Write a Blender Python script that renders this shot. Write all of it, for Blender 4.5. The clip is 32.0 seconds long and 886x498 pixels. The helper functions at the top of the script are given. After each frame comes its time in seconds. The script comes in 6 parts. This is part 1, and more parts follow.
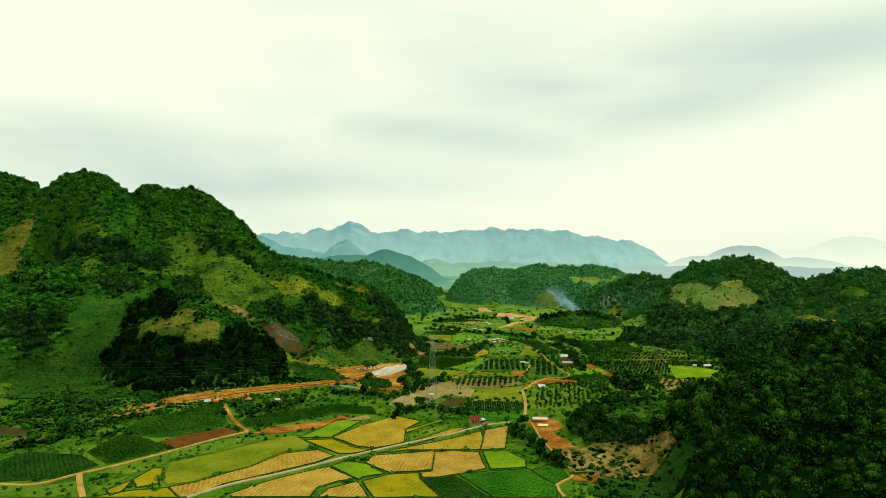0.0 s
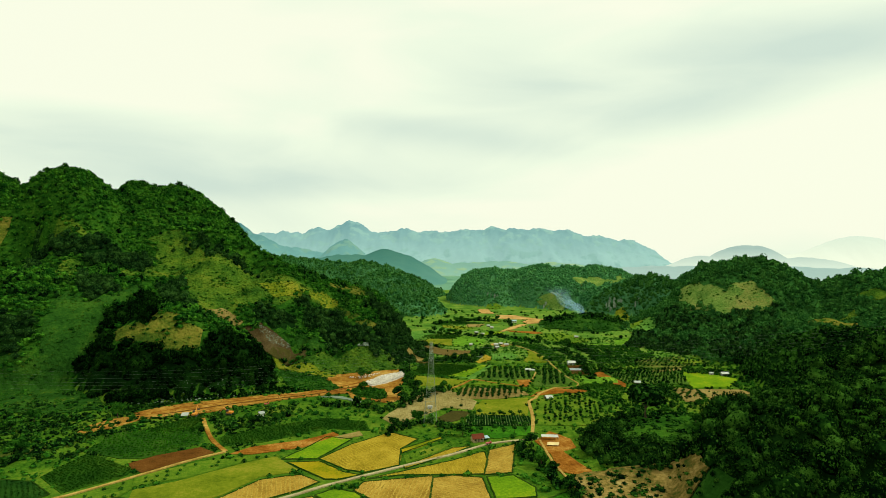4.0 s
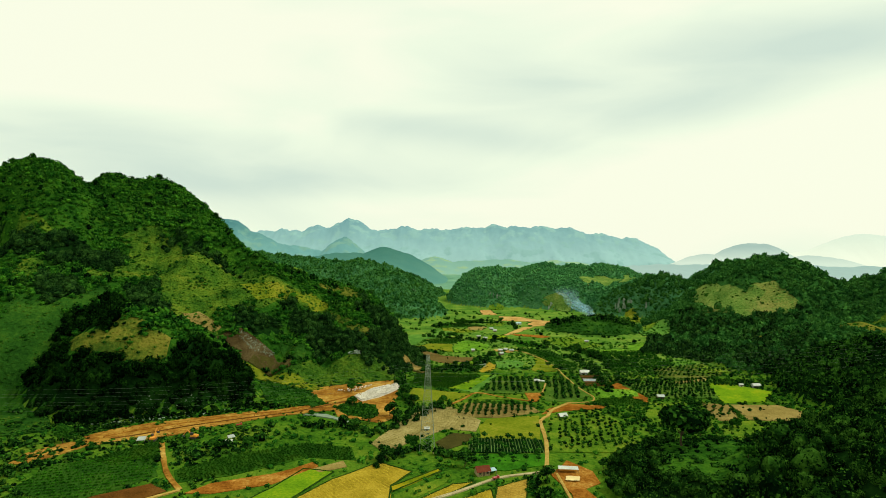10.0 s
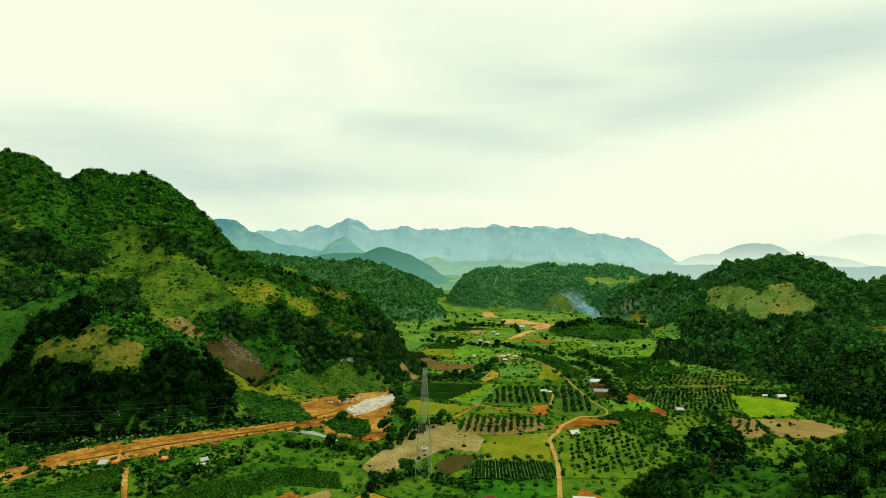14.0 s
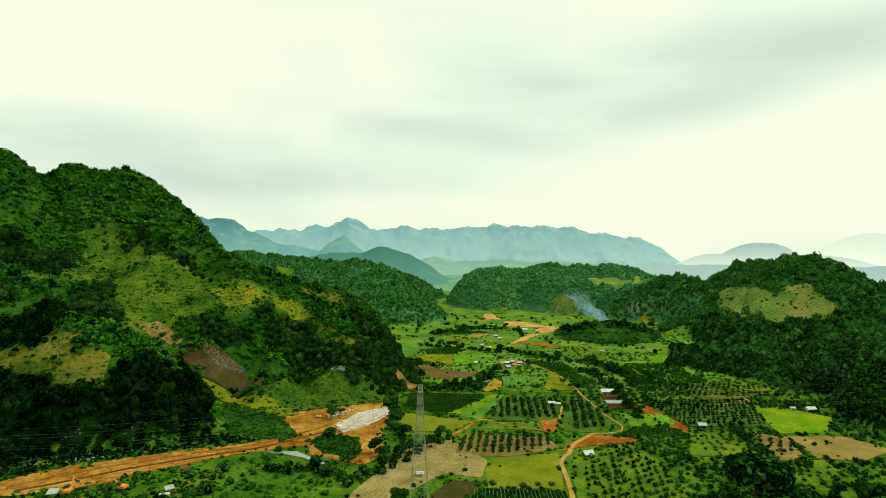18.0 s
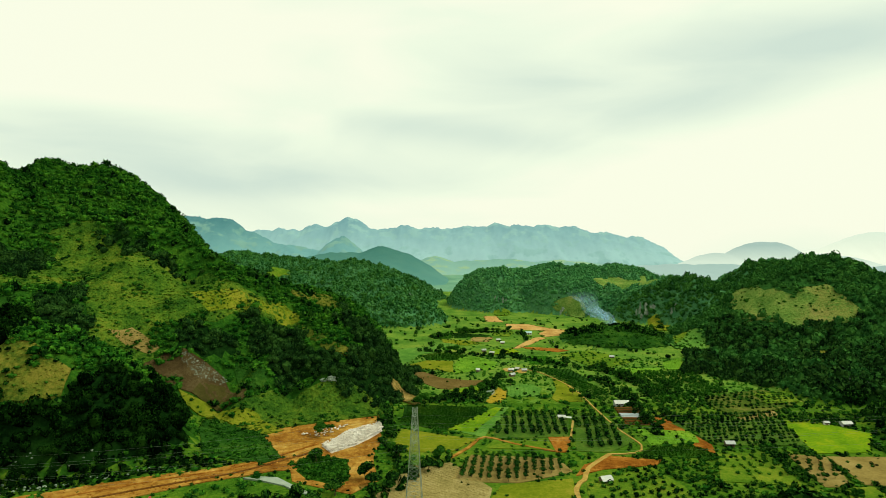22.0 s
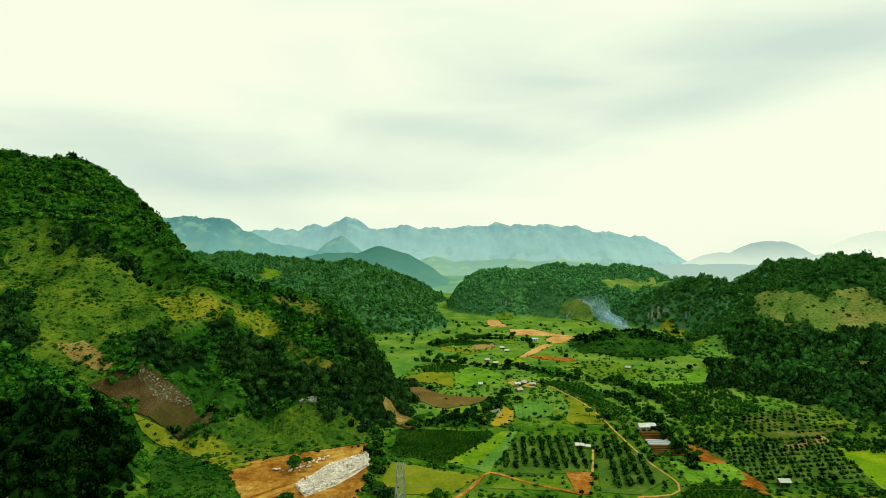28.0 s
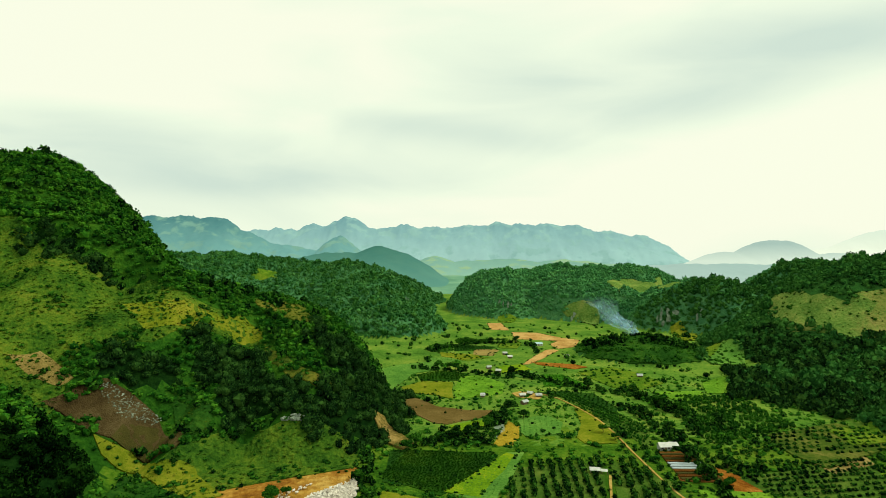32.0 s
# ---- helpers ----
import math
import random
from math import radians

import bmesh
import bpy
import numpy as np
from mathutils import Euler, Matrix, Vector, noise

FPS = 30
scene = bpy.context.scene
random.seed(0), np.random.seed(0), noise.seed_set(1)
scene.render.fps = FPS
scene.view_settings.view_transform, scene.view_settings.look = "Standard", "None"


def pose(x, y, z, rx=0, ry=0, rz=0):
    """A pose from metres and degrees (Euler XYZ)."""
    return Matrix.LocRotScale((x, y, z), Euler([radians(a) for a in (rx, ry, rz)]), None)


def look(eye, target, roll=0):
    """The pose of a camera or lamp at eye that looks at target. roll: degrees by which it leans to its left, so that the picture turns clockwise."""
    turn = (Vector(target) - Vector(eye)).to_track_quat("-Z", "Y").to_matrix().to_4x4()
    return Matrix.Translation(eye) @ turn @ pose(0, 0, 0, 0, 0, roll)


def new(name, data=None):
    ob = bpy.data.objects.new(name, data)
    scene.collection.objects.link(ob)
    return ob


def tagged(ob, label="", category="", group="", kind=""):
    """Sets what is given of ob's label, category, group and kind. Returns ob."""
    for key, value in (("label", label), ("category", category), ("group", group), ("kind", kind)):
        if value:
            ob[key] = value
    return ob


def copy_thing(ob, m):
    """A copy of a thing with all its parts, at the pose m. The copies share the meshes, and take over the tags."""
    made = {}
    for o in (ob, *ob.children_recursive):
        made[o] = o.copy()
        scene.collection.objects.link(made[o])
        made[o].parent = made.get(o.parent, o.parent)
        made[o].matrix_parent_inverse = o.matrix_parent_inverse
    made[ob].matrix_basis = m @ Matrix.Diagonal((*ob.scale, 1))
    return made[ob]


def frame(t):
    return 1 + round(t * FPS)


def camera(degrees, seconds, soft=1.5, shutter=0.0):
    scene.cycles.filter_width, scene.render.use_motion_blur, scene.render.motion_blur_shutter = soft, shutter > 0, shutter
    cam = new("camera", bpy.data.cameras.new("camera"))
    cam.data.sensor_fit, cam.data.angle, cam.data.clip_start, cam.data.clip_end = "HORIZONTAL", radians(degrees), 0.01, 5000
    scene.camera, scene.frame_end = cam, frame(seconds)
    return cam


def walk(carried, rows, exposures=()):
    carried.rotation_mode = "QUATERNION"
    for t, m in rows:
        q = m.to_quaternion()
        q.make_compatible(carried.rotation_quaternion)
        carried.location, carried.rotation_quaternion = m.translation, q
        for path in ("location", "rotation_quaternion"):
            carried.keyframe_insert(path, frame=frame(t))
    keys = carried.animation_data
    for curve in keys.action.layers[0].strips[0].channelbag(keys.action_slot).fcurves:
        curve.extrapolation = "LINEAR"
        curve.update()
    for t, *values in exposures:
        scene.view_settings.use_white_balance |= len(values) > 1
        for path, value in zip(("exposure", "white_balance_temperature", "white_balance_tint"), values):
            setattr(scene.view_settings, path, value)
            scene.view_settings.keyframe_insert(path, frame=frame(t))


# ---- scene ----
cam = camera(76.6, 32.0, soft=0.8)
METRES, EYE, TILT, LEAN, TURN = 253.1, 100.0, 0.0, 0.0, 0.0
ROWS = [
    (0.0, 0.0, 0.0, 0.0, -0.0, 0.32, -0.61),
    (0.5, 0.0003, 0.0157, 0.0001, 0.0, 0.34, -0.62),
    (1.0, 0.0004, 0.0312, 0.0004, -0.0, 0.34, -0.63),
    (1.5, 0.0006, 0.0468, 0.0004, 0.0, 0.35, -0.63),
    (2.0, 0.0009, 0.0625, 0.0005, 0.01, 0.34, -0.63),
    (2.5, 0.0008, 0.0777, 0.0008, 0.01, 0.33, -0.64),
    (3.0, 0.001, 0.0934, 0.0007, 0.02, 0.33, -0.64),
    (3.5, 0.0013, 0.1088, 0.0008, 0.03, 0.31, -0.65),
    (5.5, 0.0028, 0.1719, 0.0007, 0.07, 0.22, -0.66),
    (6.0, 0.0032, 0.1876, 0.0004, 0.08, 0.21, -0.67),
    (6.5, 0.0033, 0.2026, 0.0007, 0.08, 0.19, -0.67),
    (7.0, 0.0039, 0.2184, 0.0003, 0.1, 0.18, -0.67),
    (7.5, 0.0041, 0.234, 0.0006, 0.1, 0.15, -0.67),
    (8.0, 0.0043, 0.2496, -0.0001, 0.1, 0.15, -0.68),
    (8.5, 0.0046, 0.2654, -0.0001, 0.1, 0.12, -0.67),
    (9.0, 0.0052, 0.2812, -0.0003, 0.12, 0.11, -0.66),
    (9.5, 0.0054, 0.2964, -0.0003, 0.12, 0.1, -0.66),
    (10.0, 0.0054, 0.3119, 0.0, 0.12, 0.09, -0.66),
    (10.5, 0.0056, 0.3276, 0.0001, 0.13, 0.08, -0.64),
    (11.0, 0.0059, 0.3432, -0.0001, 0.13, 0.08, -0.63),
    (11.5, 0.0063, 0.359, -0.0003, 0.13, 0.09, -0.64),
    (12.0, 0.0071, 0.3744, 0.0, 0.14, 0.09, -0.65),
    (12.5, 0.007, 0.3898, -0.0002, 0.14, 0.1, -0.63),
    (13.0, 0.0069, 0.4057, -0.0007, 0.13, 0.12, -0.63),
    (13.5, 0.0075, 0.4214, -0.0006, 0.14, 0.11, -0.63),
    (14.0, 0.0081, 0.4368, -0.0001, 0.15, 0.1, -0.63),
    (14.5, 0.0079, 0.4525, -0.0003, 0.14, 0.1, -0.63),
    (16.5, 0.01, 0.5155, -0.0015, 0.17, 0.11, -0.63),
    (17.0, 0.0103, 0.5312, -0.0013, 0.17, 0.1, -0.63),
    (17.5, 0.0103, 0.547, -0.0013, 0.17, 0.09, -0.63),
    (18.0, 0.0112, 0.5625, -0.0009, 0.19, 0.07, -0.63),
    (18.5, 0.0111, 0.5781, -0.0009, 0.18, 0.06, -0.6),
    (19.0, 0.0116, 0.5938, -0.0008, 0.2, 0.04, -0.6),
    (19.5, 0.0119, 0.6093, -0.001, 0.21, 0.03, -0.59),
    (20.0, 0.012, 0.6251, -0.0008, 0.21, 0.02, -0.59),
    (20.5, 0.0122, 0.6405, -0.0011, 0.23, 0.03, -0.58),
    (21.0, 0.0129, 0.6559, -0.0007, 0.24, 0.02, -0.57),
    (21.5, 0.0127, 0.6713, 0.0004, 0.23, -0.01, -0.56),
    (22.0, 0.0139, 0.6871, -0.0009, 0.25, 0.03, -0.54),
    (22.5, 0.0138, 0.7027, -0.0, 0.24, 0.0, -0.54),
    (23.0, 0.0142, 0.7177, -0.0002, 0.25, 0.01, -0.53),
    (23.5, 0.0145, 0.7334, 0.0005, 0.25, -0.02, -0.52),
    (24.0, 0.0153, 0.7488, 0.0003, 0.27, -0.0, -0.51),
    (24.5, 0.0158, 0.7645, 0.0003, 0.27, -0.01, -0.52),
    (25.0, 0.0162, 0.7799, 0.0005, 0.28, -0.02, -0.49),
    (25.5, 0.0169, 0.7955, 0.0003, 0.29, -0.01, -0.5),
    (27.5, 0.018, 0.8582, 0.0002, 0.29, 0.01, -0.46),
    (28.0, 0.0187, 0.8738, 0.0002, 0.3, 0.02, -0.44),
    (28.5, 0.0191, 0.8895, 0.0007, 0.3, 0.01, -0.44),
    (29.0, 0.0196, 0.9053, 0.0003, 0.3, 0.01, -0.43),
    (29.5, 0.0201, 0.9209, 0.0007, 0.32, -0.0, -0.43),
    (30.0, 0.0205, 0.9366, 0.0006, 0.32, -0.01, -0.43),
    (30.5, 0.0212, 0.9523, 0.0011, 0.32, -0.02, -0.43),
    (31.0, 0.0216, 0.9678, 0.0009, 0.33, -0.03, -0.39),
    (31.5, 0.0223, 0.9835, 0.0011, 0.34, -0.04, -0.38),
    (32.0, 0.0224, 0.9993, 0.0011, 0.33, -0.02, -0.38),
]
walk(cam, [(t, pose(0, 0, EYE, TILT, LEAN, TURN) @ pose(METRES * x, METRES * y, METRES * z, 90 + pitch, roll, yaw)) for t, x, y, z, yaw, pitch, roll in ROWS])

# ---- world, sun ----
scene.view_settings.exposure = 0.0


def world_sky():
    w = bpy.data.worlds.new("overcast_sky")
    scene.world = w
    w.use_nodes = True
    nt = w.node_tree
    nt.nodes.clear()
    N, L = nt.nodes.new, nt.links.new

    def math_node(op, a, b=None, c=None):
        n = N("ShaderNodeMath")
        n.operation = op
        for i, v in enumerate((a, b, c)):
            if v is None:
                continue
            if isinstance(v, (int, float)):
                n.inputs[i].default_value = v
            else:
                L(v, n.inputs[i])
        return n.outputs[0]

    sky = N("ShaderNodeTexSky")
    sky.sky_type, sky.sun_disc = "NISHITA", False
    sky.sun_elevation, sky.sun_rotation = radians(53), radians(92.4)
    sky.dust_density = 4.0
    blue = N("ShaderNodeBackground")
    L(sky.outputs[0], blue.inputs[0])
    blue.inputs[1].default_value = 0.06
    tc = N("ShaderNodeTexCoord")
    sep = N("ShaderNodeSeparateXYZ")
    L(tc.outputs["Generated"], sep.inputs[0])
    # sky coordinates: u along the horizon, v up from it
    az = math_node("ARCTAN2", sep.outputs[0], sep.outputs[1])
    el = math_node("ARCSINE", sep.outputs[2])
    com = N("ShaderNodeCombineXYZ")
    L(az, com.inputs[0])
    L(math_node("MULTIPLY", el, 3.2), com.inputs[1])
    n1 = N("ShaderNodeTexNoise")
    L(com.outputs[0], n1.inputs["Vector"])
    n1.inputs["Scale"].default_value, n1.inputs["Detail"].default_value = 3.0, 5.0
    n1.inputs["Roughness"].default_value, n1.inputs["Distortion"].default_value = 0.45, 0.6

    def bank(u, v, ru, rv, tilt, k):
        du = math_node("SUBTRACT", az, u)
        dv = math_node("SUBTRACT", math_node("SUBTRACT", el, v), math_node("MULTIPLY", du, tilt))
        a = math_node("POWER", math_node("ABSOLUTE", math_node("DIVIDE", du, ru)), 2)
        b = math_node("POWER", math_node("ABSOLUTE", math_node("DIVIDE", dv, rv)), 2)
        return math_node("MULTIPLY", math_node("EXPONENT", math_node("MULTIPLY", math_node("ADD", a, b), -1)), k)

    # grey cloud banks
    banks = [(-0.34, 0.12, 0.42, 0.075, 0.0, 0.34), (0.05, 0.20, 0.26, 0.03, -0.12, 0.5), (0.36, 0.235, 0.20, 0.045, 0.10, 0.55), (0.62, 0.30, 0.20, 0.05, 0.0, 0.6),
             (0.10, 0.33, 0.16, 0.07, 0.0, 0.3), (-0.50, 0.165, 0.26, 0.045, -0.05, 0.6), (-0.28, 0.10, 0.26, 0.035, 0.0, 0.4),
             (0.22, 0.28, 0.26, 0.05, 0.15, 0.35), (-0.62, 0.33, 0.25, 0.12, 0.0, -0.5), (0.62, 0.13, 0.3, 0.07, 0.1, -0.5), (-0.1, 0.08, 0.3, 0.02, 0.0, -0.3)]
    total = None
    for b in banks:
        total = bank(*b) if total is None else math_node("ADD", total, bank(*b))
    veil = math_node("MULTIPLY", math_node("SUBTRACT", n1.outputs[0], 0.42), 0.9)
    grey = math_node("ADD", math_node("MULTIPLY", total, math_node("ADD", math_node("MULTIPLY", n1.outputs[0], 1.3), 0.35)), veil)
    ramp = N("ShaderNodeValToRGB")
    L(grey, ramp.inputs[0])
    ramp.color_ramp.elements[0].position, ramp.color_ramp.elements[0].color = 0.0, (0.97, 1.0, 0.80, 1)
    ramp.color_ramp.elements[1].position, ramp.color_ramp.elements[1].color = 0.95, (0.64, 0.775, 0.665, 1)
    e = ramp.color_ramp.elements.new(0.25)
    e.color = (0.875, 0.975, 0.77, 1)
    cloud = N("ShaderNodeBackground")
    L(ramp.outputs[0], cloud.inputs[0])
    cloud.inputs[1].default_value = 1.04
    mix = N("ShaderNodeMixShader")
    mix.inputs[0].default_value = 0.94
    L(blue.outputs[0], mix.inputs[1])
    L(cloud.outputs[0], mix.inputs[2])
    out = N("ShaderNodeOutputWorld")
    L(mix.outputs[0], out.inputs[0])


world_sky()
sun = new("sun", bpy.data.lights.new("sun", "SUN"))
sun.data.energy, sun.data.angle, sun.data.color = 2.3, radians(10), (0.97, 1.0, 0.80)
sun.matrix_world = look((480, 380, 640), (0, 400, 0))

# ---- materials ----
MATS = {}


def mat(name, colours, scale=0.2, rough=0.9, bump=0.0, bump_scale=2.0, fine=2.0, island=0.0, translucent=0.0, rows=None):
    """A surface of two to four colours mixed by coarse and fine noise, with relief. rows: (spacing, angle, strength, colour)."""
    m = bpy.data.materials.new(name)
    m.use_nodes = True
    nt = m.node_tree
    bsdf = nt.nodes["Principled BSDF"]
    N, L = nt.nodes.new, nt.links.new
    geo = N("ShaderNodeNewGeometry")
    coarse, grain = N("ShaderNodeTexNoise"), N("ShaderNodeTexNoise")
    for n, s, d in ((coarse, scale, 6), (grain, fine, 4)):
        L(geo.outputs["Position"], n.inputs["Vector"])
        n.inputs["Scale"].default_value, n.inputs["Detail"].default_value, n.inputs["Roughness"].default_value = s, d, 0.62
    mixv = N("ShaderNodeMath")
    mixv.operation = "MULTIPLY_ADD"
    L(grain.outputs[0], mixv.inputs[0])
    mixv.inputs[1].default_value = 0.6
    sub = N("ShaderNodeMath")
    sub.operation = "SUBTRACT"
    L(coarse.outputs[0], sub.inputs[0])
    sub.inputs[1].default_value = 0.3
    L(sub.outputs[0], mixv.inputs[2])
    value = mixv.outputs[0]
    if island:
        rnd = N("ShaderNodeMath")
        rnd.operation = "MULTIPLY_ADD"
        L(geo.outputs["Random Per Island"], rnd.inputs[0])
        rnd.inputs[1].default_value = island
        L(value, rnd.inputs[2])
        off = N("ShaderNodeMath")
        off.operation = "SUBTRACT"
        L(rnd.outputs[0], off.inputs[0])
        off.inputs[1].default_value = island / 2
        value = off.outputs[0]
    ramp = N("ShaderNodeValToRGB")
    els = ramp.color_ramp.elements
    while len(els) < len(colours):
        els.new(0.5)
    for i, c in enumerate(colours):
        els[i].position = 0.3 + 0.42 * i / max(1, len(colours) - 1)
        els[i].color = (*c, 1)
    L(value, ramp.inputs[0])
    colour = ramp.outputs[0]
    if rows:
        spacing, angle, strength, dark = rows
        mp = N("ShaderNodeMapping")
        mp.inputs["Rotation"].default_value[2] = radians(angle)
        L(geo.outputs["Position"], mp.inputs["Vector"])
        wave = N("ShaderNodeTexWave")
        L(mp.outputs[0], wave.inputs["Vector"])
        wave.inputs["Scale"].default_value = 0.314 / spacing
        wave.inputs["Distortion"].default_value, wave.inputs["Detail"].default_value = 3.0, 3
        wave.inputs["Detail Scale"].default_value = 0.6
        k = N("ShaderNodeMath")
        k.operation = "MULTIPLY"
        L(wave.outputs["Fac"], k.inputs[0])
        k.inputs[1].default_value = strength
        mx = N("ShaderNodeMix")
        mx.data_type = "RGBA"
        L(k.outputs[0], mx.inputs["Factor"])
        L(colour, mx.inputs["A"])
        mx.inputs["B"].default_value = (*dark, 1)
        colour = mx.outputs["Result"]
    L(colour, bsdf.inputs["Base Color"])
    bsdf.inputs["Roughness"].default_value = rough
    bsdf.inputs["Specular IOR Level"].default_value = 0.5 if rough < 0.85 else 0.0
    if bump:
        bn, bp = N("ShaderNodeTexNoise"), N("ShaderNodeBump")
        L(geo.outputs["Position"], bn.inputs["Vector"])
        bn.inputs["Scale"].default_value, bn.inputs["Detail"].default_value = bump_scale, 5
        L(bn.outputs[0], bp.inputs["Height"])
        bp.inputs["Distance"].default_value = bump
        L(bp.outputs[0], bsdf.inputs["Normal"])
    MATS[name] = m
    return m


mat("scrub", [(0.00918, 0.03981, 0.00499), (0.01836, 0.06791, 0.007484), (0.03978, 0.103, 0.009981)], 0.05, bump=1.6, bump_scale=0.45, fine=0.5)
mat("valley_grass", [(0.01578, 0.05853, 0.004617), (0.03786, 0.1073, 0.006925), (0.07497, 0.1512, 0.009999), (0.1263, 0.1805, 0.01539)], 0.035, bump=1.6, bump_scale=0.45, fine=0.5)
# Near-black greens: shade under the trees painted in; also the dark vineyard ground.
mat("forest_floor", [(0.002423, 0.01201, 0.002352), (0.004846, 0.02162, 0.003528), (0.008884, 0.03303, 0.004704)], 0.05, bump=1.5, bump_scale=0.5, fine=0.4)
mat("brush_floor", [(0.01008, 0.0475, 0.004612), (0.02016, 0.07916, 0.006534), (0.0432, 0.1187, 0.008649)], 0.05, bump=2.0, bump_scale=0.4, fine=0.4)
# Woodland floors matched to the distant canopy, haze included in the colour.
mat("mid_floor_haze", [(0.0147, 0.0638, 0.01265), (0.0252, 0.0946, 0.01725), (0.03885, 0.1232, 0.02185)], 0.05, bump=2.5, bump_scale=0.3, fine=0.3)
mat("far_floor_haze", [(0.0363, 0.1345, 0.0504), (0.0528, 0.1687, 0.0588), (0.0726, 0.2029, 0.0672)], 0.05, bump=3.0, bump_scale=0.25, fine=0.2)
mat("hill_pasture", [(0.055, 0.125, 0.022), (0.095, 0.178, 0.03), (0.15, 0.22, 0.043), (0.21, 0.235, 0.055)], 0.04, bump=1.6, bump_scale=0.4, fine=0.4)
mat("dry_pasture", [(0.085, 0.135, 0.024), (0.14, 0.185, 0.036), (0.2, 0.22, 0.05), (0.26, 0.245, 0.068)], 0.04, bump=1.6, bump_scale=0.4, fine=0.4)
mat("mottled", [(0.043, 0.07, 0.012), (0.13, 0.1, 0.022), (0.26, 0.18, 0.05), (0.34, 0.26, 0.09)], 0.10, bump=1.0, bump_scale=0.8, fine=0.6)
mat("dry", [(0.02589, 0.07, 0.008), (0.07396, 0.11, 0.014), (0.172, 0.16, 0.035)], 0.06, bump=0.8, fine=0.5)
mat("woods", [(0.0013, 0.007, 0.0018), (0.004, 0.021, 0.0032), (0.012, 0.052, 0.006), (0.034, 0.112, 0.011)], 0.035, island=0.65, fine=0.15)
# Darker copy of woods: shade on the hill-foot stands put into the leaf colour.
mat("shaded_wood", [(0.0004896, 0.002713, 0.0008064), (0.001346, 0.006783, 0.00121), (0.003672, 0.0168, 0.002131), (0.0104, 0.03876, 0.00432)], 0.09, island=0.45, fine=0.3)
mat("east_wood", [(0.0024, 0.01092, 0.002975), (0.0072, 0.02808, 0.00595), (0.016, 0.05304, 0.00935), (0.0336, 0.09204, 0.01445)], 0.09, island=0.4, fine=0.3)
mat("near_wood", [(0.001, 0.0055, 0.0014), (0.004, 0.0185, 0.0028), (0.013, 0.05, 0.0055), (0.042, 0.118, 0.012)], 0.11, island=0.45, fine=0.3)
mat("brush", [(0.004912, 0.03518, 0.003779), (0.0135, 0.07035, 0.006141), (0.02702, 0.115, 0.008503), (0.05404, 0.1705, 0.01133)], 0.07, island=0.42, fine=0.2)
# Middle-distance woods: haze put into the leaves as a lighter green.
mat("woods_mid_haze", [(0.00945, 0.04928, 0.01035), (0.021, 0.0896, 0.0161), (0.0378, 0.1322, 0.02185), (0.0609, 0.1792, 0.02875)], 0.07, island=0.22, fine=0.25)
mat("hay", [(0.07826, 0.1176, 0.0066), (0.1398, 0.1705, 0.0099), (0.2236, 0.2117, 0.02063)], 0.06, bump=0.4, fine=0.6)
mat("shrub", [(0.005865, 0.03468, 0.003465), (0.01564, 0.0714, 0.00594), (0.03519, 0.1224, 0.00891)], 0.05, island=0.45, fine=0.3)
# Ridge and far woods: paler, bluer leaves with the haze painted in.
mat("ridge_wood_haze", [(0.021, 0.098, 0.026), (0.035, 0.138, 0.034), (0.054, 0.178, 0.042), (0.08, 0.22, 0.052)], 0.03, island=0.3, fine=0.12)
mat("woods_far_haze", [(0.02935, 0.1304, 0.04416), (0.04554, 0.1754, 0.05299), (0.06578, 0.2193, 0.06182), (0.09108, 0.2632, 0.07176)], 0.05, island=0.18, fine=0.15)
mat("grass", [(0.01565, 0.05366, 0.005832), (0.03913, 0.09873, 0.008748), (0.08086, 0.1416, 0.01166), (0.1305, 0.1663, 0.01555)], 0.05, bump=2.2, bump_scale=0.4, fine=0.6)
mat("drygrass", [(0.03264, 0.06908, 0.008415), (0.07488, 0.1045, 0.01178), (0.1296, 0.131, 0.01683), (0.1776, 0.1506, 0.02525)], 0.06, bump=2.0, bump_scale=0.4, fine=0.6)
mat("straw", [(0.2, 0.1176, 0.0165), (0.33, 0.2058, 0.03), (0.44, 0.3038, 0.05625)], 0.09, bump=0.5, fine=1.0)
mat("straw_row", [(0.25, 0.165, 0.024), (0.36, 0.245, 0.04), (0.45, 0.325, 0.065)], 0.15, bump=0.3, fine=1.5)
mat("ochre", [(0.18, 0.1274, 0.009), (0.29, 0.2058, 0.0165), (0.38, 0.2744, 0.03)], 0.10, bump=0.6, fine=1.0, bump_scale=1.2)
mat("yellow", [(0.09288, 0.1323, 0.00405), (0.243, 0.2029, 0.00675), (0.324, 0.2293, 0.00945)], 0.06, bump=0.4, fine=0.8)
mat("ygreen", [(0.06725, 0.1493, 0.005865), (0.1176, 0.2239, 0.007331), (0.227, 0.2706, 0.008797)], 0.05, bump=0.4, fine=0.8)
mat("bgreen", [(0.01837, 0.08446, 0.005589), (0.03215, 0.1407, 0.006986), (0.05971, 0.1971, 0.009083)], 0.06, bump=0.6, fine=1.0)
mat("mgreen", [(0.01073, 0.04695, 0.004284), (0.02062, 0.07683, 0.005508), (0.04537, 0.1109, 0.007957)], 0.06, bump=0.8, fine=0.9)
mat("lgreen", [(0.054, 0.1454, 0.01053), (0.1116, 0.2546, 0.01685), (0.198, 0.3345, 0.02527)], 0.045, bump=0.8, fine=0.5)
mat("ggreen", [(0.05326, 0.1484, 0.02106), (0.08653, 0.2077, 0.02808), (0.1464, 0.2671, 0.04212)], 0.05, bump=0.5, fine=0.8)
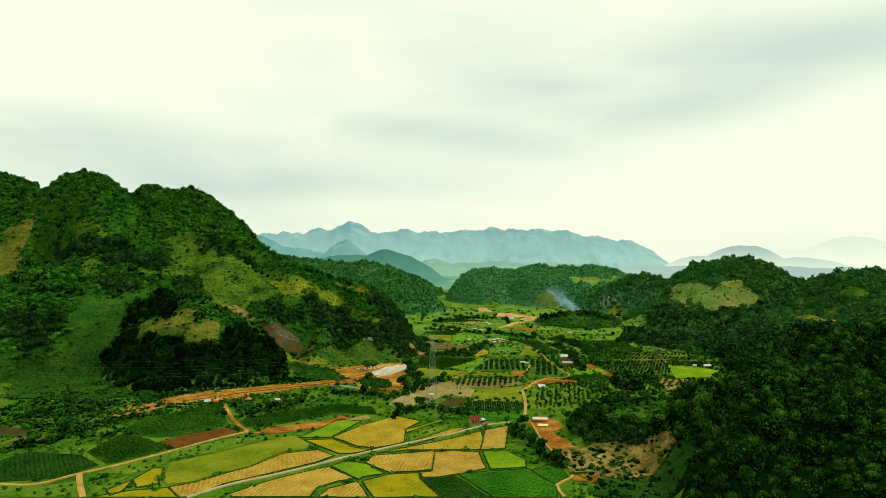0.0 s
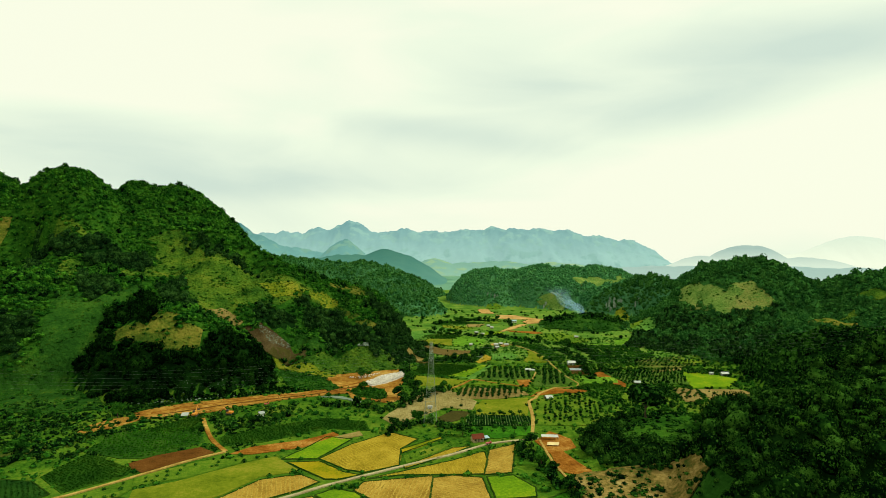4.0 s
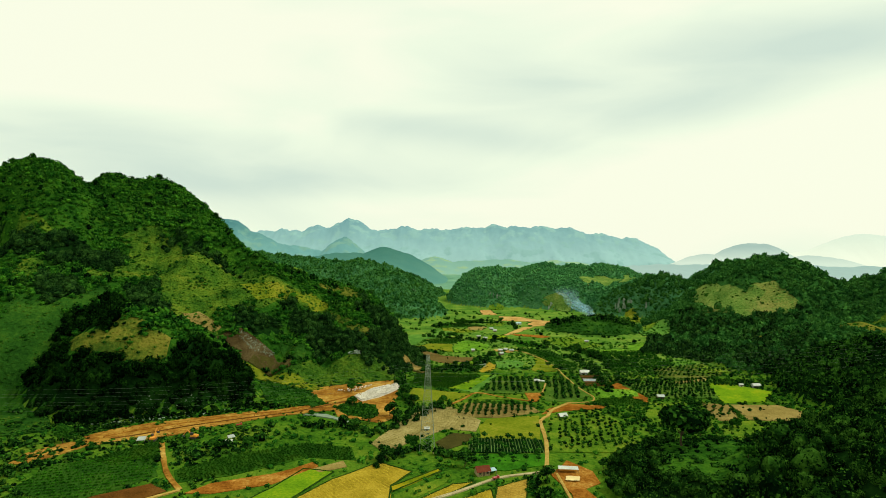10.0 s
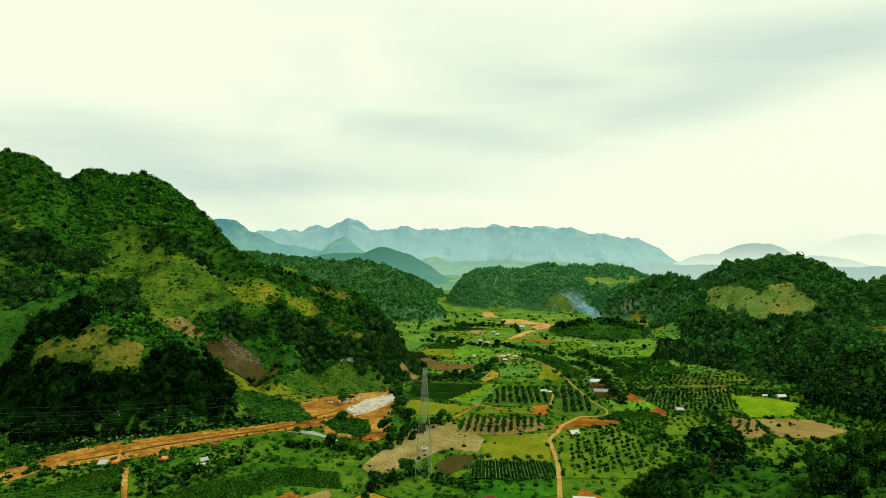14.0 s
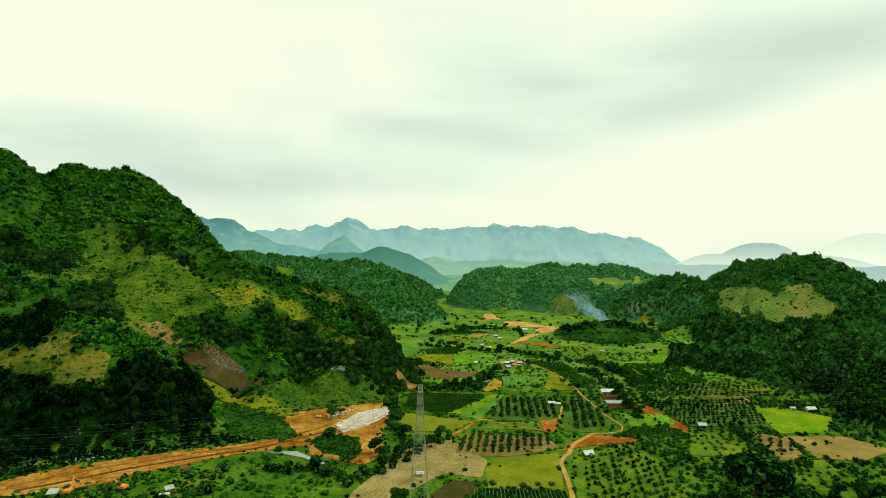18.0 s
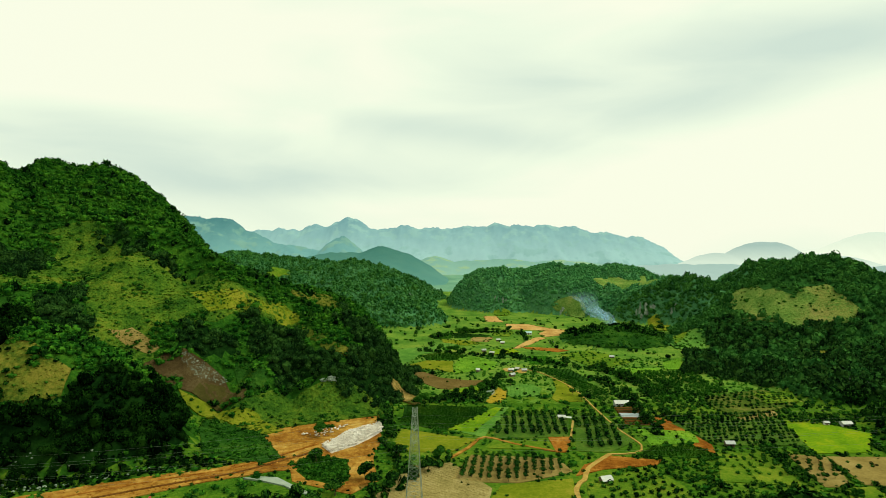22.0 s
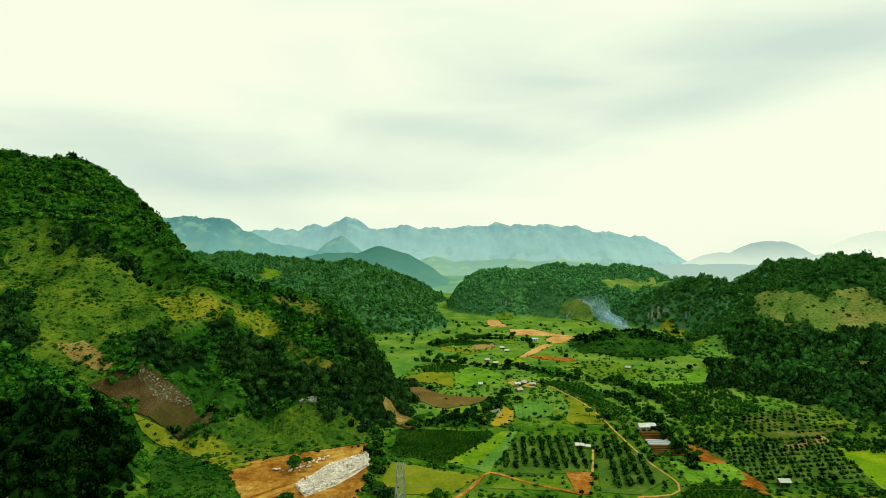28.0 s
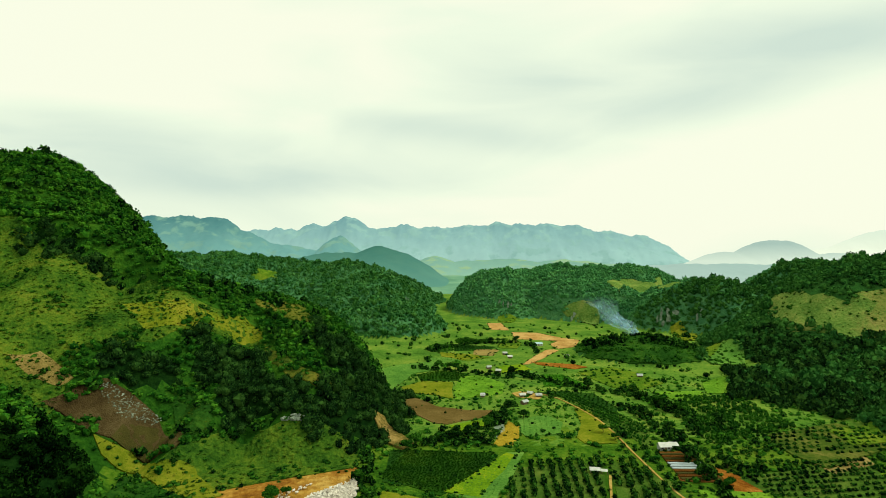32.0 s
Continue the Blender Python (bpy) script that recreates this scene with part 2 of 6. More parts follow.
mat("dgreen", [(0.008252, 0.03658, 0.004896), (0.01486, 0.05662, 0.006528), (0.02641, 0.0784, 0.00816)], 0.06, bump=0.6, fine=0.9)
mat("rows", [(0.01243, 0.04919, 0.005376), (0.0233, 0.07788, 0.006912), (0.04659, 0.1066, 0.01075)], 0.06, bump=0.7, fine=0.9)
mat("olive", [(0.04167, 0.1054, 0.00726), (0.08797, 0.1712, 0.01089), (0.183, 0.2239, 0.01815)], 0.05, bump=0.8, fine=0.7)
mat("tan", [(0.15, 0.112, 0.03), (0.24, 0.178, 0.05), (0.3, 0.235, 0.078)], 0.06, bump=0.6, fine=0.9)
mat("far_earth", [(0.28, 0.15, 0.04), (0.42, 0.25, 0.075), (0.52, 0.36, 0.13)], 0.04, bump=0.5, fine=0.3)
mat("stubble", [(0.15, 0.125, 0.036), (0.26, 0.21, 0.07), (0.36, 0.3, 0.12)], 0.07, bump=0.6, fine=1.0)
# Valley grass again, brightened and bluer for painted haze farther up the valley.
mat("far_meadow_haze", [(0.03342, 0.09585, 0.01168), (0.06681, 0.1583, 0.01751), (0.1193, 0.2109, 0.02529), (0.191, 0.2396, 0.03405)], 0.03, bump=1.2, bump_scale=0.45, fine=0.4)
mat("soil", [(0.06664, 0.02737, 0.006324), (0.1166, 0.04692, 0.009486), (0.1583, 0.07038, 0.01581)], 0.08, bump=0.6, fine=1.2)
mat("dsoil", [(0.035, 0.035, 0.01), (0.055, 0.05, 0.012), (0.08, 0.07, 0.02)], 0.08, bump=0.6, fine=1.2)
mat("dirt", [(0.1274, 0.0414, 0.0062), (0.2156, 0.0782, 0.00992), (0.3038, 0.1288, 0.01984), (0.4116, 0.23, 0.0496)], 0.07, bump=1.2, bump_scale=0.7, fine=0.6)
mat("graded", [(0.1372, 0.0506, 0.00744), (0.2548, 0.115, 0.01612), (0.3626, 0.2024, 0.0341), (0.4704, 0.3036, 0.0744)], 0.05, bump=1.5, bump_scale=0.5, fine=0.3, rows=(5.0, 62, 0.22, (0.15, 0.065, 0.016)))
mat("orchard_floor", [(0.03474, 0.08978, 0.01119), (0.06368, 0.1317, 0.01492), (0.1157, 0.1676, 0.02487)], 0.07, bump=0.8, fine=0.7)
mat("scar", [(0.045, 0.03, 0.012), (0.075, 0.052, 0.02), (0.115, 0.085, 0.036)], 0.08, bump=1.2, fine=0.8)
mat("brown", [(0.085, 0.06, 0.016), (0.13, 0.09, 0.026), (0.18, 0.128, 0.042)], 0.05, bump=0.6, fine=0.9)
mat("gravel", [(0.45, 0.4, 0.32), (0.65, 0.6, 0.5), (0.75, 0.72, 0.64)], 0.2, bump=0.8, fine=1.5)
mat("track", [(0.2548, 0.1564, 0.0341), (0.3626, 0.2392, 0.0558), (0.4508, 0.322, 0.093)], 0.15, bump=0.4, fine=1.2)
mat("concrete", [(0.26, 0.21, 0.10), (0.34, 0.28, 0.15), (0.42, 0.36, 0.2)], 0.15, bump=0.2, fine=1.2)
mat("water", [(0.16, 0.22, 0.15), (0.24, 0.3, 0.21)], 0.2, rough=0.12)
mat("limestone", [(0.085, 0.1224, 0.09), (0.204, 0.255, 0.19), (0.357, 0.4284, 0.34)], 0.3, bump=0.5, fine=1.5)
mat("bund", [(0.007224, 0.028, 0.0035), (0.01806, 0.049, 0.0056), (0.04214, 0.07, 0.0084)], 0.15, bump=0.3, fine=1.0)
# Plain beyond the hills, its haze painted as pale blue-green.
mat("far_fields_haze", [(0.08, 0.2, 0.13), (0.12, 0.26, 0.17), (0.18, 0.33, 0.21)], 0.004, fine=0.02)
mat("bark", [(0.05, 0.035, 0.022), (0.09, 0.065, 0.04)], 0.6, bump=0.05, fine=4)
mat("gold_row", [(0.22, 0.1666, 0.01125), (0.36, 0.2646, 0.0225), (0.45, 0.3332, 0.0375)], 0.12, bump=0.3, fine=1.5)

# ---- the shape of the land ----
# hill: centre x, y, radius x, y, turn, height, steepness
HILLS = [
    (-375, 698, 63, 239, 35, 147.5, 2.11), (-320, 700, 181, 249, 53, 170.3, 2.40), (-525, 653, 176, 169, -9, 186.6, 1.45),
    (-219, 609, 146, 34, -6, 105.4, 2.40), (-97, 646, 34, 159, -7, 45.2, 0.95), (-80, 612, 52, 104, 9, 56.8, 1.02),
    (-209, 462, 88, 55, -8, 55.4, 0.93), (-154, 606, 160, 85, 57, 74.8, 1.56), (-334, 577, 170, 160, 24, 86.0, 0.55),
    (427, 810, 149, 177, -88, 93.9, 2.20), (478, 945, 131, 213, -10, 85.9, 1.04), (350, 983, 63, 92, 4, 66.3, 1.08),
    (86, 1178, 78, 134, 7, 62.0, 0.97), (272, 1461, 128, 262, 31, 62.9, 0.84), (363, 1321, 125, 256, -31, 62.6, 1.18),
    (583, 757, 108, 234, -36, 77.7, 1.08), (268, 664, 67, 42, 0, 7.6, 0.81), (360, 690, 110, 45, 0, 14.0, 0.70),
    (190, 792, 64, 54, 0, 14.0, 0.70), (-182, 1336, 202, 161, -28, 69.2, 1.26), (-424, 1313, 227, 295, -48, 83.0, 0.71),
    (-70, 960, 80, 90, 0, 30.0, 0.80), (-121, 1150, 113, 140, 0, 47.0, 0.80), (300, 320, 172, 90, 4, 60.7, 1.17),
    (167, 225, 69, 128, 6, 44.5, 0.84), (129, 315, 59, 55, 0, 12.0, 0.75), (318, 575, 77, 52, 0, 18.0, 0.80),
    (-398, 631, 94, 55, -38, 182.2, 0.55), (-576, 580, 112, 109, 0, 173.0, 1.27), (-440, 613, 58, 67, -3, 128.2, 1.17),
    (328, 478, 84, 76, 0, 40.0, 1.00), (400, 630, 90, 70, 0, 30.0, 0.90), (521, 747, 50, 110, -11, 64.3, 0.92), (303, 1000, 61, 69, 0, 51.5, 1.00), (190, 1128, 175, 78, -42, 55.0, 0.62),
    (-222, 588, 46, 70, 7, 86.0, 1.00), (-345, 578, 55, 70, -2, 110.7, 0.95),
]


def land(x, y):
    """Height of the land at x, y (numbers or arrays)."""
    x, y = np.asarray(x, float), np.asarray(y, float)
    s = np.zeros(np.broadcast(x, y).shape)
    for cx, cy, rx, ry, rot, h, p in HILLS:
        c, n = math.cos(radians(rot)), math.sin(radians(rot))
        u, v = ((x - cx) * c + (y - cy) * n) / rx, (-(x - cx) * n + (y - cy) * c) / ry
        s = s + (h * np.clip(1 - u * u - v * v, 0, None) ** p) ** 4
    s = s ** 0.25
    rough = np.sin(x * 0.071 + 1.3 * np.sin(y * 0.043)) * np.cos(y * 0.063 + 1.1 * np.sin(x * 0.037)) * 0.6 + 0.4 * np.sin(x * 0.19 + y * 0.11) * np.cos(y * 0.17 - x * 0.07)
    bold = np.sin(x * 0.052 + 1.6 * np.sin(y * 0.031)) * np.sin(y * 0.047 + 1.4 * np.sin(x * 0.029))
    return s + rough * np.clip(s / 18, 0, 1) * 3.2 + bold * np.clip(s / 30, 0, 1) * np.where(x > 150, 4.0 * np.clip((y - 600) / 80, 0, 1) + 2.5 * np.clip((y - 850) / 80, 0, 1), 6.5 * np.clip((y - 850) / 80, 0, 1))


def tri_mesh(name, verts, tris, material, smooth=False):
    me = bpy.data.meshes.new(name)
    verts, tris = np.asarray(verts, np.float32), np.asarray(tris, np.int32)
    me.vertices.add(len(verts))
    me.vertices.foreach_set("co", verts.ravel())
    me.loops.add(tris.size)
    me.loops.foreach_set("vertex_index", tris.ravel())
    me.polygons.add(len(tris))
    me.polygons.foreach_set("loop_start", np.arange(0, tris.size, 3, dtype=np.int32))
    me.polygons.foreach_set("use_smooth", np.full(len(tris), smooth))
    me.materials.append(material)
    me.update(calc_edges=True)
    me.validate()
    return me


def steps(spans):
    """Grid lines: spans of (start, end, step)."""
    out = []
    for a, b, s in spans:
        out += list(np.arange(a, b, s))
    return np.array(out + [spans[-1][1]])


def clumps(x, y, size=40.0):
    """Slow and quick waves from 0 to 1, for stands of bushes."""
    a = 6.283 / size
    return 0.5 + 0.25 * np.sin(a * x + 1.7 * np.sin(a * 0.7 * y)) * np.cos(a * 0.9 * y + 1.3 * np.sin(a * 0.6 * x)) + 0.25 * np.sin(a * 2.7 * x + 2 * np.sin(a * 2.1 * y)) * np.cos(a * 2.3 * y)


def inside(poly, x, y):
    r = np.zeros(np.shape(x), bool)
    for (x0, y0), (x1, y1) in zip(poly, poly[1:] + poly[:1]):
        r ^= ((y0 > y) != (y1 > y)) & (x < (x1 - x0) * (y - y0) / ((y1 - y0) or 1e-9) + x0)
    return r


# stands of tall dark wood in the folds of the left hill
STANDS = [
    [(-264, 428), (-258, 437), (-254, 447), (-232, 431), (-210, 424), (-193, 423), (-172, 427), (-173, 435), (-167, 447), (-155, 454), (-150, 470), (-136, 474), (-122, 451), (-128, 428), (-170, 404), (-200, 395), (-240, 405)],
    [(-255, 448), (-261, 463), (-251, 472), (-254, 501), (-241, 504), (-222, 470), (-212, 450), (-215, 438), (-239, 441)],
    [(-254, 523), (-244, 552), (-219, 521), (-208, 500), (-200, 488), (-215, 485), (-230, 505), (-248, 513)],
    [(-166, 534), (-162, 540), (-147, 554), (-136, 549), (-134, 542), (-149, 532), (-162, 528)],
    [(-140, 563), (-123, 573), (-98, 575), (-88, 553), (-62, 542), (-46, 568), (-35, 592), (-20, 575), (-14, 545), (-30, 530), (-59, 522), (-83, 528), (-101, 524), (-116, 546), (-129, 559)],
    [(-299, 484), (-309, 507), (-300, 514), (-279, 508), (-265, 493), (-279, 477)],
]
STANDS += [
    [(-402, 580), (-350, 552), (-319, 570), (-302, 584), (-281, 584), (-274, 541), (-304, 547), (-332, 539), (-354, 537), (-360, 520)],
    [(-75, 593), (-48, 589), (-20, 640), (-10, 600), (-29, 560), (-40, 561), (-60, 559), (-77, 570)],
    [(-277, 611), (-263, 610), (-240, 596), (-202, 593), (-163, 588), (-180, 591), (-202, 580), (-237, 589), (-259, 602)],
    [(-340, 455), (-317, 452), (-297, 440), (-296, 430), (-319, 424), (-345, 430)],
]


# tall dark trees along the foot of the eastern hills
EAST_STANDS = [
    [(200, 637), (225, 700), (249, 736), (243, 680), (250, 640), (302, 659), (348, 718), (381, 701), (362, 617), (310, 545), (277, 540), (260, 548), (252, 561), (254, 578), (230, 606), (217, 626)],
    [(286, 779), (308, 798), (315, 763), (332, 739), (359, 735), (391, 715), (446, 724), (384, 704), (350, 721), (294, 680), (262, 670)],
]


def wander(x, y):
    """Shifts places a little, so that the edges of woods are uneven."""
    return x + 3.5 * np.sin(x * 0.13 + 2 * np.sin(y * 0.09)) + 2 * np.sin(y * 0.31), y + 3.5 * np.sin(y * 0.12 + 2 * np.sin(x * 0.1)) + 2 * np.sin(x * 0.29)


def in_any(polys, x, y):
    r = np.zeros(np.shape(x), bool)
    for p in polys:
        r |= inside(list(p), x, y)
    return r


def on_left_hill(x, y):
    return (x < -10) & (y < 770)


def dark_stand(x, y):
    return on_left_hill(x, y) & in_any(STANDS, *wander(x, y))


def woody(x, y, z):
    """Where ground takes woodland floor colours, the nearer ones with shade painted in; the left hill is brushy grass
    but for its dark stands.
    """
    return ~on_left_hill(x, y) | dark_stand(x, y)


def build_ground():
    xs = steps([(-5000, -1000, 400), (-1000, -600, 25), (-600, 700, 5), (700, 1200, 25), (1200, 5000, 400)])
    ys = steps([(-4000, 0, 400), (0, 160, 20), (160, 1100, 5), (1100, 1700, 12), (1700, 4800, 300)])
    gx, gy = np.meshgrid(xs, ys)
    v = np.stack([gx, gy, land(gx, gy)], -1).reshape(-1, 3)
    w, h = len(xs), len(ys)
    i = (np.arange(h - 1)[:, None] * w + np.arange(w - 1)[None]).ravel()
    tris = np.concatenate([np.stack([i, i + 1, i + w + 1], -1), np.stack([i, i + w + 1, i + w], -1)])
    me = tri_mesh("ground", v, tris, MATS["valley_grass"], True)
    for extra in ("forest_floor", "brush_floor", "far_fields_haze", "far_meadow_haze", "mid_floor_haze", "far_floor_haze"):
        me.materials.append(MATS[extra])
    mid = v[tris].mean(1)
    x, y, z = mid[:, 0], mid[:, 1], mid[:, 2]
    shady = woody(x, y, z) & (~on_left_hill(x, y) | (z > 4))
    # farther ground switches by y to the colours with haze painted in
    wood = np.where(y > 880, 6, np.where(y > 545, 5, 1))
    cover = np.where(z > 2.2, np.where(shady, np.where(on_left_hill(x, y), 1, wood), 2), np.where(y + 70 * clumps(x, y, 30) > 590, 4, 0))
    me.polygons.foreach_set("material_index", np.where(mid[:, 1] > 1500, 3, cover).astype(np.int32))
    ob = new("ground", me)
    return tagged(ob, "green scrubby valley floor and hillsides", "ground", kind="structure")


ground = build_ground()


def lie(x, y):
    """Height of the ground's own facets, or the land where that is higher."""
    x, y = np.asarray(x, float), np.asarray(y, float)
    i, j = np.floor((x + 600) / 5), np.floor((y - 160) / 5)
    x0, y0 = i * 5 - 600, j * 5 + 160
    fx, fy = (x - x0) / 5, (y - y0) / 5
    a, b, c, d = land(x0, y0), land(x0 + 5, y0), land(x0, y0 + 5), land(x0 + 5, y0 + 5)
    flat = np.where(fx > fy, a + (b - a) * fx + (d - b) * fy, a + (d - c) * fx + (c - a) * fy)
    return np.maximum(flat, land(x, y))


LIFT = [0.15]


def drape(name, material, poly, label, category, lift=None, kind="structure", cell=3.8, slope_lift=0.35):
    """A patch of ground cover that follows the land."""
    if lift is None:
        LIFT[0] += 0.002
        lift = LIFT[0]
    bm = bmesh.new()
    rnd = random.Random(int(poly[0][0] * 7 + poly[0][1]))
    pts = []
    for (x0, y0), (x1, y1) in zip(poly, poly[1:] + poly[:1]):
        n = max(1, int(math.hypot(x1 - x0, y1 - y0) / 9))
        for k in range(n):
            j = 0.7 if k else 0.0
            pts.append((x0 + (x1 - x0) * k / n + rnd.uniform(-j, j), y0 + (y1 - y0) * k / n + rnd.uniform(-j, j)))
    f = bm.faces.new([bm.verts.new((x, y, 0)) for x, y in pts])
    f.normal_update()
    if f.normal.z < 0:
        f.normal_flip()
    bmesh.ops.triangulate(bm, faces=bm.faces[:])
    hilly = max(float(land(x, y)) for x, y in pts) > 0.3
    for _ in range(6 if hilly else 2):
        long = [e for e in bm.edges if e.calc_length() > (cell if hilly else 14)]
        if not long:
            break
        bmesh.ops.subdivide_edges(bm, edges=long, cuts=1)
        bmesh.ops.triangulate(bm, faces=[g for g in bm.faces if len(g.verts) > 3])
    high = lie([v.co.x for v in bm.verts], [v.co.y for v in bm.verts])
    for v, z in zip(bm.verts, high):
        v.co.z = z + lift + (slope_lift if hilly else 0)
    rim = bmesh.ops.extrude_edge_only(bm, edges=[e for e in bm.edges if e.is_boundary])
    for v in rim["geom"]:
        if isinstance(v, bmesh.types.BMVert):
            v.co.z -= 1.2
    me = bpy.data.meshes.new(name)
    bm.to_mesh(me)
    bm.free()
    me.materials.append(MATS[material])
    return tagged(new(name, me), label, category, kind=kind)


def ribbon(name, width, pts, material, label, lift=0.5):
    """A road of even width along a line, smoothed, laid on the land."""
    p = [Vector((x, y)) for x, y in pts]
    fine = []
    for i in range(len(p) - 1):
        a, b, c, d = p[max(i - 1, 0)], p[i], p[i + 1], p[min(i + 2, len(p) - 1)]
        n = max(2, int((c - b).length / 5))
        for k in range(n):
            t = k / n
            fine.append(0.5 * ((2 * b) + (c - a) * t + (2 * a - 5 * b + 4 * c - d) * t * t + (3 * b - a - 3 * c + d) * t ** 3))
    fine.append(p[-1])
    bm = bmesh.new()
    prev = None
    rnd = random.Random(len(pts))
    for i, q in enumerate(fine):
        d = (fine[min(i + 1, len(fine) - 1)] - fine[max(i - 1, 0)]).normalized()
        s = Vector((-d.y, d.x)) * (width / 2 * rnd.uniform(0.88, 1.12))
        row = []
        for side, down in ((-1, -0.9), (-1, 0), (0, 0.06), (1, 0), (1, -0.9)):
            x, y = q + s * side
            row.append(bm.verts.new((x, y, float(lie(x, y)) + lift + down)))
        if prev:
            for k in range(4):
                bm.faces.new((prev[k + 1], prev[k], row[k], row[k + 1]))
        prev = row
    me = bpy.data.meshes.new(name)
    bmesh.ops.recalc_face_normals(bm, faces=bm.faces[:])
    bm.to_mesh(me)
    bm.free()
    me.materials.append(MATS[material])
    return tagged(new(name, me), label, "road", kind="structure")


# ---- hillside clearings ----
CLEARINGS, ROLES = [], {"grass": [], "dry": [], "bare": [], "scrub": [], "hill_meadow": [], "yard": []}


def clearing(role, name, material, poly, label):
    CLEARINGS.append(poly)
    ROLES[role].append(poly)
    return drape(name, material, poly, label, "hillside", slope_lift=0.3 + 0.02 * len(CLEARINGS))


clearing("dry", "meadow", "drygrass", [(-460, 580), (-446, 591), (-432, 593), (-431, 587), (-432, 577), (-402, 517), (-410, 510), (-440, 540)], "sunlit yellow-green meadow on the hillside")
clearing("grass", "grass_slope", "grass", [(-377, 570), (-373, 577), (-357, 572), (-333, 561), (-327, 556), (-368, 562)], "green grassy clearing high on the hill")
clearing("grass", "grass_slope", "grass", [(-332, 508), (-340, 531), (-328, 537), (-320, 533), (-314, 502)], "stony grass patch between woods")
clearing("grass", "grass_slope", "grass", [(-303, 599), (-293, 610), (-275, 618), (-256, 605), (-231, 588), (-200, 590), (-173, 592), (-144, 584), (-120, 597), (-97, 583), (-101, 579), (-123, 576), (-141, 565), (-151, 551), (-165, 540), (-179, 536),
                                           (-179, 526), (-173, 514), (-176, 488), (-190, 474), (-206, 482), (-206, 505), (-227, 533), (-243, 556), (-241, 570), (-256, 545), (-263, 523), (-279, 519), (-286, 527), (-284, 546), (-277, 564), (-286, 592)], "wide grassy swath across the hillside")
clearing("dry", "dry_slope", "hay", [(-176, 567), (-154, 578), (-140, 581), (-118, 597), (-96, 585), (-98, 579), (-122, 580), (-141, 566), (-157, 554)], "yellowish dry grass on the spur")
clearing("grass", "grass_slope", "drygrass", [(-120, 617), (-103, 640), (-85, 620), (-71, 597), (-74, 588), (-98, 601)], "strip of dry grass on the ridge line")
clearing("dry", "dry_slope", "tan", [(-206, 523), (-196, 531), (-174, 524), (-178, 519), (-192, 519)], "small eroded tan patch in the grass")
clearing("dry", "dry_slope", "drygrass", [(-99, 577), (-78, 554), (-66, 549), (-53, 550), (-58, 542), (-77, 546), (-94, 561)], "strip of dry grass between woods")
clearing("dry", "dry_slope", "drygrass", [(-240, 440), (-225, 439), (-210, 450), (-194, 446), (-187, 440), (-174, 440), (-172, 430), (-181, 424), (-194, 424), (-211, 425), (-232, 431)], "dry tan grass clearing with round bushes")
clearing("bare", "bare_slope", "scar", [(-181, 511), (-170, 520), (-160, 527), (-149, 529), (-135, 527), (-113, 510), (-116, 504), (-133, 508), (-148, 510), (-165, 507)], "bare grey-brown slope littered with pale rocks")
clearing("bare", "bare_slope", "dsoil", [(-148, 510), (-133, 508), (-116, 504), (-113, 510), (-133, 523), (-146, 516)], "dark wet soil at the foot of the bare slope")
clearing("grass", "grass_slope", "grass", [(-121, 500), (-111, 507), (-100, 519), (-83, 524), (-42, 530), (-31, 520), (-36, 508), (-60, 497), (-91, 481), (-105, 496)], "green grass apron at the foot of the hill")
clearing("grass", "grass_slope", "hay", [(-155, 508), (-137, 509), (-121, 499), (-104, 499), (-84, 478), (-95, 469), (-130, 499), (-148, 503)], "yellow-green grass strip below the bare slope")
clearing("scrub", "scrub_slope", "scrub", [(-126, 470), (-134, 496), (-95, 474), (-73, 439), (-79, 432), (-112, 443)], "scrubby slope above the haul road")
clearing("grass", "scrub_slope", "scrub", [(-134, 542), (-120, 545), (-105, 519), (-113, 509), (-131, 534)], "green brushy slope beside the spur wood")
clearing("grass", "scrub_slope", "scrub", [(-302, 464), (-304, 486), (-279, 474), (-264, 487), (-267, 500), (-263, 519), (-253, 511), (-256, 486), (-259, 465), (-256, 449), (-258, 437), (-264, 426), (-282, 424), (-293, 441)], "open green gully between woods")
clearing("grass", "scrub_slope", "scrub", [(-320, 423), (-295, 430), (-267, 428), (-238, 408), (-222, 398), (-210, 380), (-233, 368), (-290, 372)], "open scrubby green slope above the valley")
clearing("scrub", "scrub_slope", "brush_floor", [(92, 310), (98, 345), (126, 370), (150, 364), (162, 338), (152, 318), (132, 312), (122, 290), (110, 296)], "rough grass saddle below the big tree")
clearing("scrub", "dry_clearing", "mottled", [(58, 282), (58, 264), (65, 247), (72, 254), (78, 247), (86, 250), (97, 253), (109, 257), (113, 280), (91, 284), (78, 289), (66, 287)], "mottled tan clearing of dry weeds and straw")
clearing("scrub", "scrub_slope", "scrub", [(71, 249), (85, 248), (108, 254), (109, 239), (92, 229), (75, 226), (63, 232)], "low green scrub at the edge of the near wood")
clearing("hill_meadow", "scrub_slope", "scrub", [(130, 790), (140, 760), (165, 742), (200, 738), (232, 752), (250, 785), (245, 815), (215, 840), (165, 842), (140, 820)], "scrub-covered small cone hill")
clearing("hill_meadow", "dry_slope", "drygrass", [(318, 672), (342, 676), (362, 664), (340, 650)], "tan clearing in the woods")
clearing("hill_meadow", "meadow", "hill_pasture", [(322, 790), (334, 844), (345, 843), (351, 812), (349, 782), (369, 760), (379, 764), (399, 756), (406, 742), (406, 729), (412, 722), (404, 718), (380, 722), (358, 733), (338, 749), (322, 764)], "olive hillside meadow under the wooded peak")
